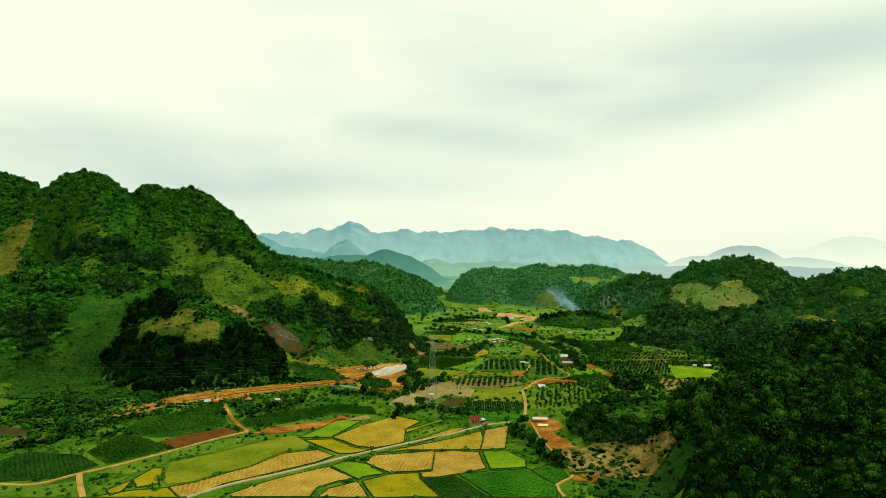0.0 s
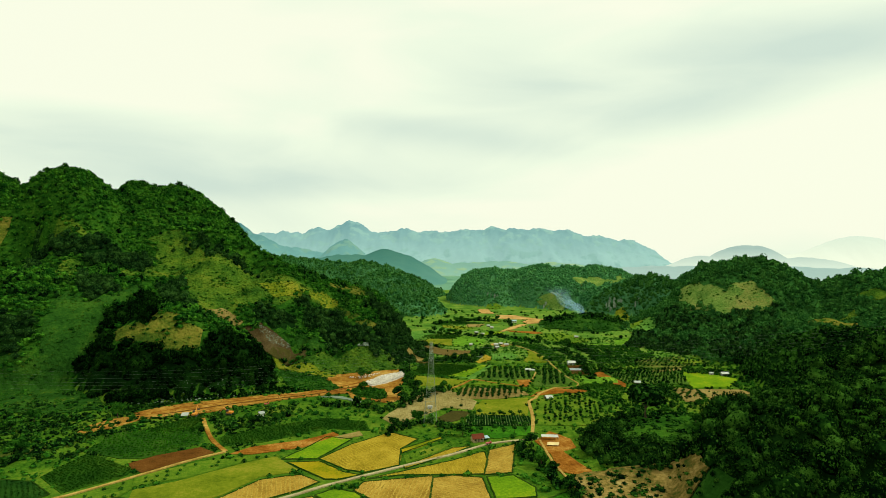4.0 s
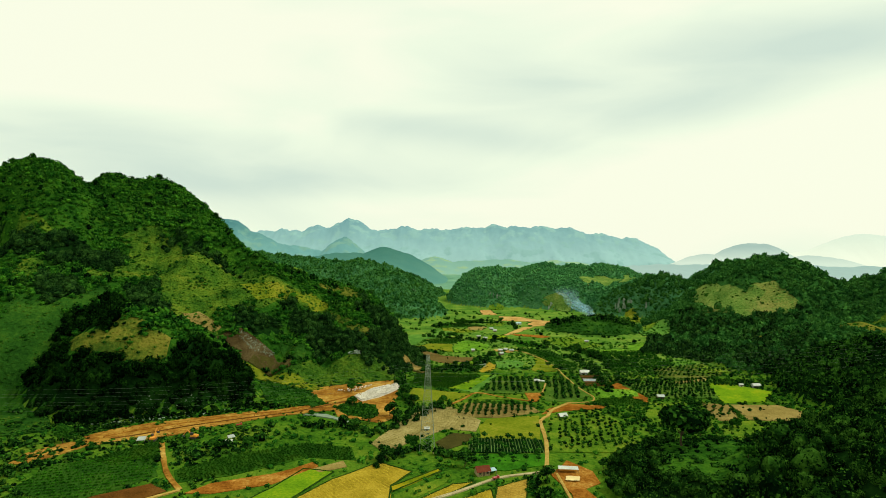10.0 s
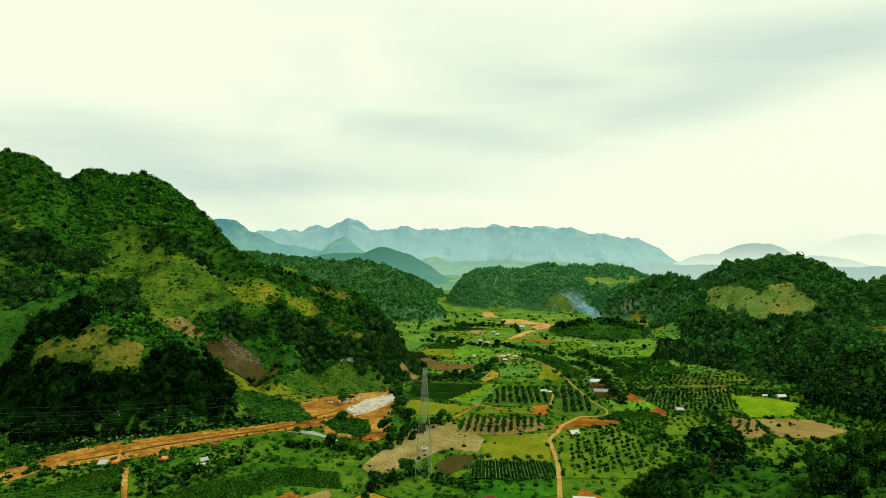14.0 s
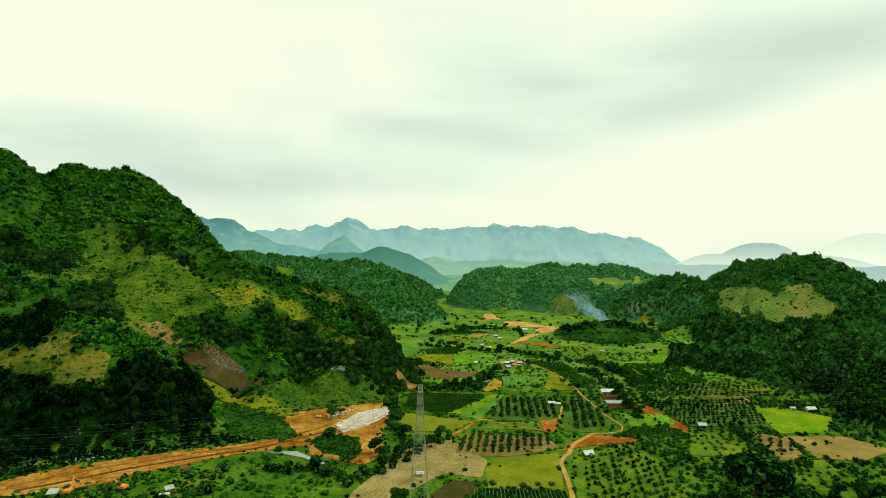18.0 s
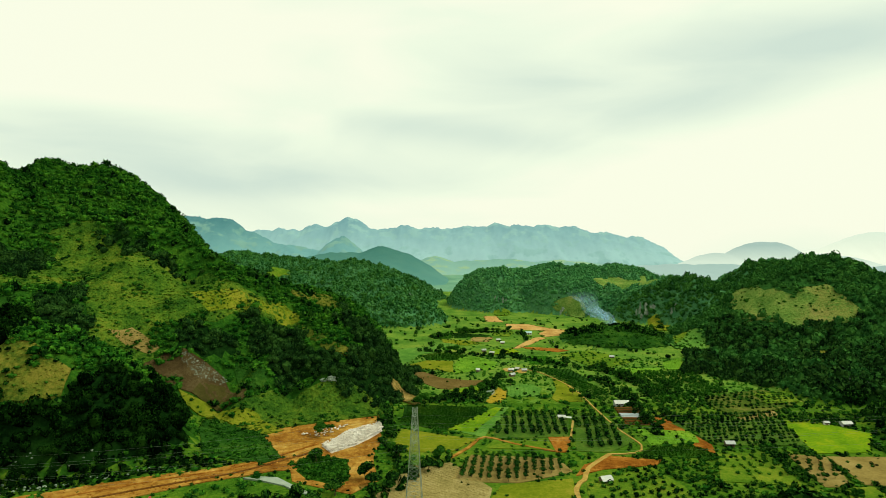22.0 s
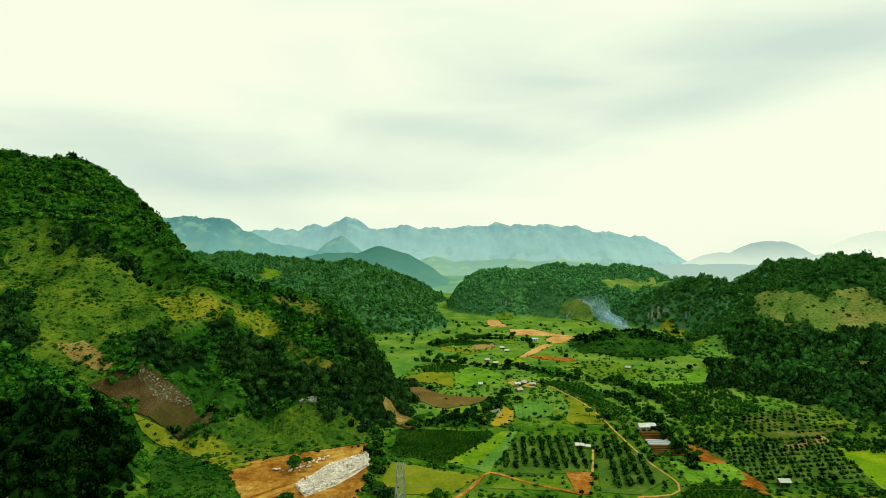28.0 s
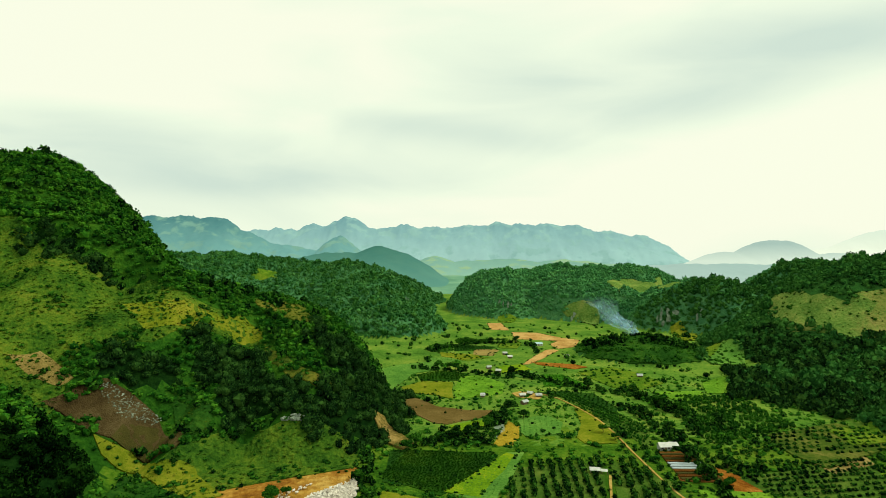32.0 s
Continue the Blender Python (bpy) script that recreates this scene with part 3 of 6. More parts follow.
clearing("hill_meadow", "dry_slope", "dry_pasture", [(379, 763), (399, 755), (406, 741), (412, 722), (398, 720), (375, 726), (373, 744), (386, 750)], "dry tan patch in the hillside meadow")
clearing("hill_meadow", "meadow", "hay", [(280, 940), (293, 940), (303, 920), (282, 868), (269, 879)], "yellow-green field in the gap behind the small hill")
clearing("hill_meadow", "meadow", "ggreen", [(239, 761), (262, 790), (284, 817), (289, 789), (269, 747), (244, 745)], "olive meadow behind the small hill")
clearing("hill_meadow", "dry_slope", "drygrass", [(382, 620), (390, 634), (425, 642), (452, 632), (446, 612), (410, 604)], "dry brown slope on the eastern hill")
clearing("hill_meadow", "meadow", "grass", [(432, 660), (448, 676), (470, 672), (462, 656)], "small green field on the eastern hill")
clearing("hill_meadow", "meadow", "grass", [(484, 694), (499, 682), (514, 675), (497, 654), (484, 672)], "grassy patch high on the eastern hill")
clearing("hill_meadow", "meadow", "olive", [(218, 565), (232, 572), (247, 571), (240, 548), (215, 542)], "weedy grass at the foot of the wooded hill")
clearing("hill_meadow", "dry_slope", "hill_pasture", [(239, 1071), (300, 1241), (330, 1237), (348, 1199), (396, 1281), (316, 990), (307, 980), (292, 1003), (321, 1170), (250, 1046)], "olive and tan clearing on top of the middle hill")
clearing("hill_meadow", "meadow", "hill_pasture", [(170, 1049), (185, 1046), (211, 1033), (216, 1020), (202, 998), (195, 1024), (174, 1043)], "pale green meadow on the middle hill")
clearing("hill_meadow", "dry_slope", "olive", [(80, 1051), (95, 1054), (106, 1049), (95, 1018), (81, 1022)], "small tan clearing at the foot of the middle hill")
clearing("hill_meadow", "meadow", "olive", [(-324, 1199), (-312, 1252), (-295, 1260), (-284, 1212), (-318, 1195)], "grassy patch on the ridge across the valley")
clearing("yard", "bare_slope", "mottled", [(-35, 561), (-29, 571), (-18, 554), (-10, 539), (-15, 531), (-23, 539), (-30, 556)], "eroded tan bank at the foot of the spur")
clearing("yard", "works_yard", "graded", [(-93, 475), (-86, 498), (-66, 501), (-33, 509), (-29, 463), (-30, 442), (-24, 415), (-34, 401), (-61, 413), (-68, 436), (-77, 430)], "graded orange earth of a construction yard")
clearing("yard", "verge", "mgreen", [(-67, 431), (-58, 443), (-42, 439), (-37, 414), (-43, 410), (-56, 416)], "green island of weeds in the yard")
clearing("yard", "gravel_heap", "gravel", [(-58, 456), (-48, 479), (-32, 495), (-30, 480), (-41, 457), (-51, 446)], "pale heap of crushed stone")

# ---- fields ----
FIELDS, SOWN = [], []
LABELS = {
    "straw": ("rice_field", "harvested rice field with rows of tan straw"), "ochre": ("rice_field", "ripe golden rice field with low bunds"),
    "yellow": ("rice_field", "ripening yellow rice paddy"), "ygreen": ("rice_field", "yellow-green rice paddy"),
    "bgreen": ("crop_field", "bright green leafy crop field"), "mgreen": ("crop_field", "mid-green maize field"),
    "dgreen": ("crop_field", "dark green crop field"), "lgreen": ("crop_field", "pale green vegetable field"),
    "ggreen": ("crop_field", "grey-green young crop field"), "rows": ("crop_field", "green cassava field in rows"),
    "olive": ("pasture", "olive-green weedy pasture"), "tan": ("fallow_field", "bare tan fallow field"),
    "soil": ("ploughed_field", "ploughed red-brown soil"), "dsoil": ("ploughed_field", "dark wet ploughed soil"),
    "orchard_floor": ("orchard_ground", "grassy ground between orchard rows"),
    "far_earth": ("bare_earth", "pale tan graded earth of far roadworks"), "stubble": ("rice_field", "pale stubble field with scattered straw"), "brown": ("fallow_field", "bare brown fallow field"), "hay": ("hay_meadow", "mown olive-yellow hay meadow"),
    "dry": ("pasture", "dry olive and tan grassland"),
    "graded": ("bare_earth", "pale graded earth of far roadworks"),
    "dirt": ("bare_earth", "bare orange earth"), "water": ("pond", "small pale silty pond"),
}


def field(kind, *poly):
    name, label = LABELS[kind]
    FIELDS.append(list(poly))
    ob = drape(name, kind, list(poly), label, "field" if kind != "water" else "pond")
    SOWN.append((ob, kind, list(poly)))
    return ob


field("straw", (-114, 236), (-105, 241), (-96, 251), (-88, 258), (-78, 276), (-62, 282), (-52, 274), (-59, 265), (-76, 252), (-92, 240), (-101, 227), (-105, 226))
field("straw", (-89, 227), (-74, 244), (-57, 257), (-52, 260), (-38, 247), (-44, 244), (-52, 237), (-53, 228))
field("straw", (-50, 228), (-47, 236), (-36, 244), (-29, 228))
field("ygreen", (-51, 261), (-44, 268), (-35, 264), (-25, 253), (-34, 249), (-36, 246))
field("yellow", (-34, 244), (-23, 252), (-10, 254), (-9, 247), (0, 229), (-27, 228))
field("straw", (-36, 266), (-33, 275), (-3, 282), (-4, 258), (-10, 256), (-23, 254), (-29, 259))
field("straw", (-3, 280), (6, 283), (19, 281), (21, 260), (8, 253), (-2, 249), (-8, 249), (-9, 254), (-4, 256))
field("ochre", (-32, 278), (-17, 287), (6, 301), (22, 314), (23, 302), (20, 285), (6, 284), (-17, 283))
field("straw", (25, 316), (39, 325), (33, 287), (20, 284), (22, 299))
field("ygreen", (21, 282), (33, 284), (41, 271), (40, 262), (23, 259))
field("dgreen", (-8, 247), (6, 251), (20, 229), (1, 229))
field("bgreen", (8, 253), (23, 257), (41, 260), (50, 242), (48, 230), (22, 229))
field("bgreen", (42, 259), (55, 268), (57, 252), (50, 243), (46, 248))
field("ochre", (-58, 301), (-46, 322), (-40, 328), (-28, 342), (-12, 331), (-20, 316), (-19, 294), (-34, 285), (-43, 288))
field("ygreen", (-76, 300), (-69, 313), (-61, 333), (-47, 330), (-51, 320), (-59, 301))
field("yellow", (-72, 296), (-57, 298), (-43, 285), (-35, 282), (-45, 277), (-50, 277), (-62, 287))
field("yellow", (-20, 315), (0, 335), (1, 332), (-19, 310))
field("olive", (-18, 307), (6, 329), (3, 319), (-16, 297))
field("ochre", (-17, 293), (6, 318), (16, 321), (6, 310), (-16, 290))
field("hay", (-127, 264), (-111, 275), (-92, 294), (-80, 304), (-63, 286), (-79, 279), (-89, 260), (-97, 253), (-107, 242), (-116, 239), (-121, 244))
field("olive", (-133, 276), (-113, 296), (-81, 308), (-78, 304), (-92, 296), (-111, 277), (-129, 267))
field("yellow", (-133, 243), (-131, 256), (-126, 256), (-120, 239), (-127, 235))
field("yellow", (-138, 232), (-133, 243), (-131, 232), (-133, 227))
field("olive", (-148, 238), (-137, 247), (-139, 232), (-143, 229))
field("yellow", (-141, 225), (-128, 232), (-114, 235), (-105, 226))
field("dgreen", (-206, 263), (-201, 274), (-174, 271), (-158, 259), (-167, 244), (-188, 240))
field("mgreen", (-174, 276), (-172, 305), (-138, 285), (-139, 276), (-154, 260))
field("rows", (-175, 308), (-176, 335), (-139, 348), (-122, 323), (-141, 299), (-152, 298))
field("soil", (-145, 292), (-137, 303), (-121, 315), (-111, 308), (-120, 297), (-133, 282), (-139, 285))
field("mgreen", (-111, 316), (-118, 329), (-99, 349), (-67, 367), (-44, 361), (-39, 344), (-63, 347), (-91, 324))
field("dirt", (-103, 306), (-96, 316), (-73, 327), (-59, 341), (-55, 336), (-70, 316), (-92, 306))
field("dry", (-221, 282), (-222, 294), (-208, 304), (-197, 314), (-194, 310), (-205, 291), (-213, 279))
field("dsoil", (-245, 312), (-232, 311), (-218, 303), (-220, 296), (-235, 299))
field("olive", (-185, 236), (-169, 234), (-156, 241), (-145, 225), (-176, 225))
field("olive", (-153, 250), (-133, 275), (-128, 265), (-129, 258), (-138, 249))
field("tan", (-57, 333), (-45, 343), (-42, 336), (-53, 329))
field("dirt", (61, 347), (70, 334), (70, 321), (62, 315), (66, 301), (70, 290), (63, 284), (54, 290), (55, 311), (50, 330))
field("stubble", (-35, 367), (-14, 431), (7, 436), (24, 408), (20, 388), (4, 392), (-27, 355))
field("dsoil", (-2, 370), (7, 385), (19, 383), (13, 368), (1, 357))
field("hay", (22, 397), (28, 411), (60, 419), (53, 376), (22, 377))
field("tan", (7, 417), (17, 446), (58, 443), (62, 427), (36, 414), (24, 414))
field("olive", (24, 456), (30, 468), (58, 469), (60, 453))
field("hay", (-23, 449), (-20, 484), (21, 468), (8, 450))
field("dgreen", (-21, 493), (-22, 530), (9, 531), (31, 517), (8, 485))
field("ggreen", (9, 482), (36, 529), (45, 530), (25, 471))
field("orchard_floor", (29, 470), (39, 510), (80, 516), (70, 474))
field("orchard_floor", (70, 453), (84, 519), (104, 496), (104, 468), (85, 451))
field("dirt", (62, 422), (69, 435), (84, 447), (108, 442), (103, 436), (77, 430))
field("olive", (55, 358), (65, 414), (99, 435), (106, 411), (103, 371), (87, 358))
field("dirt", (130, 514), (136, 504), (142, 464), (138, 451), (133, 458), (126, 484))
field("ygreen", (202, 507), (219, 510), (240, 485), (218, 456), (189, 453))
field("tan", (191, 449), (222, 449), (232, 428), (207, 414), (185, 416))
field("orchard_floor", (135, 500), (207, 525), (192, 465), (145, 464))
field("olive", (138, 451), (164, 454), (158, 413), (124, 418))
field("olive", (175, 413), (187, 414), (185, 395), (158, 381))
field("soil", (112, 532), (127, 533), (128, 496), (108, 497))
field("mgreen", (-23, 498), (-13, 532), (31, 529), (16, 496), (4, 480))
field("ygreen", (5, 484), (36, 529), (40, 526), (20, 479))
field("orchard_floor", (75, 646), (91, 652), (120, 566), (109, 536), (103, 562), (86, 632))
field("ochre", (30, 538), (43, 581), (47, 566), (40, 539))
field("water", (30, 554), (35, 570), (38, 570), (33, 550))
field("dirt", (61, 258), (72, 255), (70, 245), (58, 247))
field("dry", (179, 557), (232, 580), (245, 559), (227, 537), (182, 511), (176, 530))
field("tan", (179, 517), (215, 540), (208, 518), (181, 505))
field("lgreen", (111, 488), (141, 486), (137, 467), (110, 462))
field("mgreen", (108, 460), (130, 461), (140, 445), (99, 447))
field("tan", (178, 414), (190, 448), (173, 452), (170, 434), (166, 413))
field("dirt", (59, 473), (72, 474), (64, 451), (59, 451))
field("mgreen", (-164, 339), (-143, 369), (-131, 342), (-152, 336))
field("brown", (-23, 622), (-14, 629), (0, 609), (20, 601), (35, 601), (32, 590), (7, 573), (-1, 575), (-16, 597))
field("ygreen", (8, 570), (29, 583), (33, 579), (25, 566), (13, 558))
field("lgreen", (12, 659), (17, 690), (32, 700), (50, 669), (45, 641), (28, 634), (12, 625))
field("hay", (-26, 658), (-13, 675), (11, 674), (11, 626), (0, 636), (-22, 643))
field("ggreen", (-49, 715), (-35, 733), (-13, 745), (3, 738), (1, 718), (-18, 704), (-38, 627))
field("mgreen", (-17, 699), (1, 712), (24, 703), (15, 680), (-13, 679))
field("ggreen", (-11, 754), (3, 770), (17, 765), (19, 752), (-9, 748))
field("tan", (34, 806), (59, 810), (49, 779), (32, 783))
field("olive", (5, 790), (31, 781), (46, 772), (26, 753), (13, 769))
field("dgreen", (15, 827), (35, 828), (33, 809), (14, 802))
field("rows", (-16, 811), (-6, 842), (14, 843), (13, 805), (0, 793))
field("mgreen", (19, 879), (56, 872), (52, 854), (20, 852))
field("ygreen", (49, 731), (68, 734), (71, 721), (52, 707))
field("ggreen", (53, 704), (74, 718), (82, 703), (77, 687), (64, 691))
field("bgreen", (83, 702), (99, 702), (110, 671), (109, 665), (78, 663))
field("dgreen", (71, 645), (87, 650), (109, 644), (115, 610), (104, 573), (98, 611), (85, 634))
field("ggreen", (48, 585), (67, 591), (74, 578), (69, 558), (49, 553), (46, 564))
field("hay", (87, 608), (95, 602), (99, 557), (95, 544), (78, 543), (76, 552), (84, 576))
field("ochre", (39, 560), (48, 573), (47, 565), (45, 551), (39, 538), (33, 545))
field("water", (33, 568), (39, 576), (39, 563), (32, 551))
field("far_earth", (61, 1011), (80, 1012), (84, 946), (62, 950))
field("far_earth", (85, 929), (115, 926), (136, 891), (154, 874), (138, 831), (119, 819), (116, 846), (129, 869), (82, 879))
field("far_earth", (113, 815), (118, 810), (92, 763), (78, 742), (72, 741), (80, 759), (105, 811))
field("dirt", (83, 751), (99, 748), (118, 743), (127, 732), (114, 723), (86, 740))
field("dgreen", (15, 841), (36, 834), (57, 827), (48, 807), (17, 806))
field("olive", (59, 838), (76, 875), (87, 853), (78, 820), (61, 820))
field("hay", (-1, 795), (33, 784), (40, 770), (21, 757), (2, 775))
field("tan", (36, 811), (57, 812), (46, 786), (34, 788))
field("ggreen", (-10, 765), (7, 770), (18, 755), (1, 740), (-9, 742))
field("bgreen", (2, 738), (18, 753), (20, 744), (5, 727))
field("olive", (113, 711), (147, 733), (161, 713), (170, 676), (143, 653), (127, 662), (121, 683))
field("lgreen", (151, 650), (188, 653), (183, 631), (161, 623), (154, 643))
field("lgreen", (199, 676), (233, 704), (205, 647), (188, 645))
field("rows", (132, 770), (143, 771), (177, 890), (197, 910), (153, 761), (140, 758))
field("olive", (257, 812), (279, 820), (281, 797), (264, 763), (249, 771))
field("ygreen", (54, 735), (72, 741), (78, 720), (62, 714))
DIRTS = [p for ob, k, p in SOWN if k in ("dirt", "water", "graded", "far_earth")]

# ---- roads ----
ROADS = []


def road(name, width, material, label, *pts):
    ROADS.append((width, pts))
    return ribbon(name, width, pts, material, label)


road("concrete_road", 1.7, "concrete", "narrow pale concrete farm road", (-102, 226), (-91, 238), (-75, 249), (-58, 262), (-49, 270), (-23, 289), (6, 309), (26, 325), (46, 332), (53, 335))
road("dirt_road", 2.1, "track", "sandy dirt road with wheel ruts", (49, 333), (56, 373), (59, 408), (65, 418), (70, 431), (85, 449))
road("dirt_path", 1.0, "track", "narrow dirt path between orchards", (85, 449), (98, 451), (105, 462), (101, 488), (99, 525), (96, 582), (82, 629), (71, 642))
road("farm_track", 1.8, "track", "sandy farm track", (-186, 237), (-171, 237), (-160, 249), (-150, 258), (-134, 277), (-119, 296), (-106, 309))
road("footpath", 1.3, "track", "narrow earth footpath", (53, 331), (54, 300), (57, 279), (60, 259), (58, 250), (50, 242), (51, 230))
road("dirt_spur", 2.3, "graded", "short orange earth track", (-106, 309), (-121, 328), (-141, 364))
road("dirt_spur", 2.4, "track", "sandy track", (-160, 249), (-152, 237), (-143, 225))
WORKS = [(-186, 372), (-178, 384), (-163, 396), (-144, 406), (-124, 416), (-101, 425), (-80, 438), (-66, 440), (-62, 425), (-72, 424), (-96, 412), (-115, 399), (-132, 386), (-141, 376), (-150, 370), (-163, 366), (-175, 362)]
drape("works_road", "graded", WORKS, "wide rutted orange haul road at the foot of the hill", "road", slope_lift=0.3)
ROADS.append((13, ((-178, 372), (-150, 386), (-113, 407), (-67, 432))))
drape("works_bank", "graded", [(-196, 334), (-198, 347), (-192, 359), (-179, 370), (-169, 376), (-164, 367), (-176, 357), (-182, 344), (-190, 334)], "orange cut bank beside the haul road", "earth bank")
for off, wide, stuff_ in ((-3.5, 1.0, "dirt"), (2.4, 1.4, "soil")):
    ribbon("wheel_rut", wide, [(-172 + off, 370 - off * 0.5), (-160 + off, 379 - off), (-140 + off * 0.7, 394 - off), (-113 + off * 0.5, 410 - off), (-88 + off * 0.4, 424 - off), (-60, 452 - off * 2)], stuff_, "muddy rut along the haul road", 0.62)
road("orange_track", 1.7, "graded", "narrow orange earth track between plots", (5, 439), (16, 456), (25, 472), (40, 462), (59, 452))
road("footpath", 1.1, "track", "narrow earth footpath to the field hut", (71, 472), (79, 502))

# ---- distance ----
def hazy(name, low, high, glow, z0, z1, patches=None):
    """Matt far slopes, haze painted in as emission and base colour: paler at the foot."""
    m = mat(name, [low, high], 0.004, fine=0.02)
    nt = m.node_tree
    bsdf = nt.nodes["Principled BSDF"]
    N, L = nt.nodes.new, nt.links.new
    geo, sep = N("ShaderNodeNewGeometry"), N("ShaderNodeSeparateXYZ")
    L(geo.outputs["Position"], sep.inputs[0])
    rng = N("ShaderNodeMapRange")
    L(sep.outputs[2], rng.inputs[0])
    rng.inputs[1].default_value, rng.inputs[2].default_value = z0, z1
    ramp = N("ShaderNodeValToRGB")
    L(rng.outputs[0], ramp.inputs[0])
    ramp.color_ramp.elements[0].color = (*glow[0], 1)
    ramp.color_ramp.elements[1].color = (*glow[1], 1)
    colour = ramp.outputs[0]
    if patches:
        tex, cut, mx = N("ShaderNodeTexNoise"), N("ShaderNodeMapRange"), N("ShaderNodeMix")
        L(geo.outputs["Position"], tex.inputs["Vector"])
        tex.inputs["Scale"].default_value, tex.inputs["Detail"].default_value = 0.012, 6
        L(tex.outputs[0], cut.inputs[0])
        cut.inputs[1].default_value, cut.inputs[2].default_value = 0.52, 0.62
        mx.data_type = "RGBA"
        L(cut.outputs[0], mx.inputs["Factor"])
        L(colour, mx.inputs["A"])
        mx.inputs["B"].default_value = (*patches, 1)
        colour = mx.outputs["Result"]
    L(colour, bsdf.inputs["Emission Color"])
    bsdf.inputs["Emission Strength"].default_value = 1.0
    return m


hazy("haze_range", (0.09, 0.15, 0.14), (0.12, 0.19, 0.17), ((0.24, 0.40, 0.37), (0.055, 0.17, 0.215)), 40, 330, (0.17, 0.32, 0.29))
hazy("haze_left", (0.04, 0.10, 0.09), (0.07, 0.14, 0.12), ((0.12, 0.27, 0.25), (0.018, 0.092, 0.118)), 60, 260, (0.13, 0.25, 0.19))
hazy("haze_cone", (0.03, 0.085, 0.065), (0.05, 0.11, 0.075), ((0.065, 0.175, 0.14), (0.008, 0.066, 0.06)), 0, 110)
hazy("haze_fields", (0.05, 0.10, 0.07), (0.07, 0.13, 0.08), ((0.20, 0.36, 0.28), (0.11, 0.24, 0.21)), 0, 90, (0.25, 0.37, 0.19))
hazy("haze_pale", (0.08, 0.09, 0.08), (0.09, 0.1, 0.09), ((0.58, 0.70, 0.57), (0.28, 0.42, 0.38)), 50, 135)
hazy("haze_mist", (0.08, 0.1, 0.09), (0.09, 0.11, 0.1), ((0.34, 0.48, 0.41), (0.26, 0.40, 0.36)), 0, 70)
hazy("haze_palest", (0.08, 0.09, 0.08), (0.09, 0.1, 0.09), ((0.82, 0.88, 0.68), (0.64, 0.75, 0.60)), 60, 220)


def range_of_hills(name, y, peaks, material, label, depth=300.0, jag=24.0, seed=1, gap=9.0, knolls=()):
    """A far mountain range: peaks of (x, height, half width, flatness)."""
    xs = np.arange(min(p[0] - p[2] for p in peaks), max(p[0] + p[2] for p in peaks) + gap, gap)
    rows = np.linspace(-1, 1, 31)
    top = np.zeros(len(xs))
    for cx, ch, cw, cp in peaks:
        top = np.maximum(top, ch * np.clip(1 - np.abs((xs - cx) / cw) ** cp, 0, None))
    for cx, ch, cw in knolls:
        top += ch * np.clip(1 - ((xs - cx) / cw) ** 2, 0, None) ** 1.5
    v = []
    for r in rows:
        for x, h in zip(xs, top):
            n = noise.fractal(Vector((x * 0.009, r * 3.0 + seed, seed)), 0.75, 2.1, 7)
            spur = noise.fractal(Vector((x * 0.004 + 9, r * 0.7 + seed, seed)), 1.0, 2.0, 4)
            f = max(0.0, 1 - abs(r)) ** (0.75 + 0.35 * spur)
            v.append((x, y + r * depth, (h + n * jag * min(1, h / 60)) * f - 4))
    w = len(xs)
    i = (np.arange(len(rows) - 1)[:, None] * w + np.arange(w - 1)[None]).ravel()
    tris = np.concatenate([np.stack([i, i + 1, i + w + 1], -1), np.stack([i, i + w + 1, i + w], -1)])
    ob = new(name, tri_mesh(name, v, tris, MATS[material], True))
    return tagged(ob, label, "mountain", kind="structure")


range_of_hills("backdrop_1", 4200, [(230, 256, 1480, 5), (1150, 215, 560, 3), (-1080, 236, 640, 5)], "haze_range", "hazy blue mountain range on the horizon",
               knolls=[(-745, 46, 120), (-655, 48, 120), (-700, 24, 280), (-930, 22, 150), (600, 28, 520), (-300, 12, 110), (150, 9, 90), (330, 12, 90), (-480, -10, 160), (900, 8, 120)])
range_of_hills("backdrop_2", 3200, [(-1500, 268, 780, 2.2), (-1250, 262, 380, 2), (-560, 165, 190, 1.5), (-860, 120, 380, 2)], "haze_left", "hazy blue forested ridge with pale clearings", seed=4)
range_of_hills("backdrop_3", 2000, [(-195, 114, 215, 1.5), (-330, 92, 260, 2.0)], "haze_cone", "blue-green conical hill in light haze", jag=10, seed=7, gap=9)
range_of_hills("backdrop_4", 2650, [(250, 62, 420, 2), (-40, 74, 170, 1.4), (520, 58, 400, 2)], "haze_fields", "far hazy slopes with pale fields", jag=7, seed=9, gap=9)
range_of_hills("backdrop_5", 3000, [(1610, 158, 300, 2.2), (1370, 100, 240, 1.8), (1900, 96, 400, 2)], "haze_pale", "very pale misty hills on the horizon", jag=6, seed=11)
# Added ridge: stands in for white haze and hides the bare plain.
range_of_hills("backdrop_7", 1900, [(1100, 66, 900, 4)], "haze_mist", "low pale ridge added in place of haze beyond the valley", jag=5, seed=17)
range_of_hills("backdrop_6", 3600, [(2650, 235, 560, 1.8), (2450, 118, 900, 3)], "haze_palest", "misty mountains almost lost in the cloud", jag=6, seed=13)

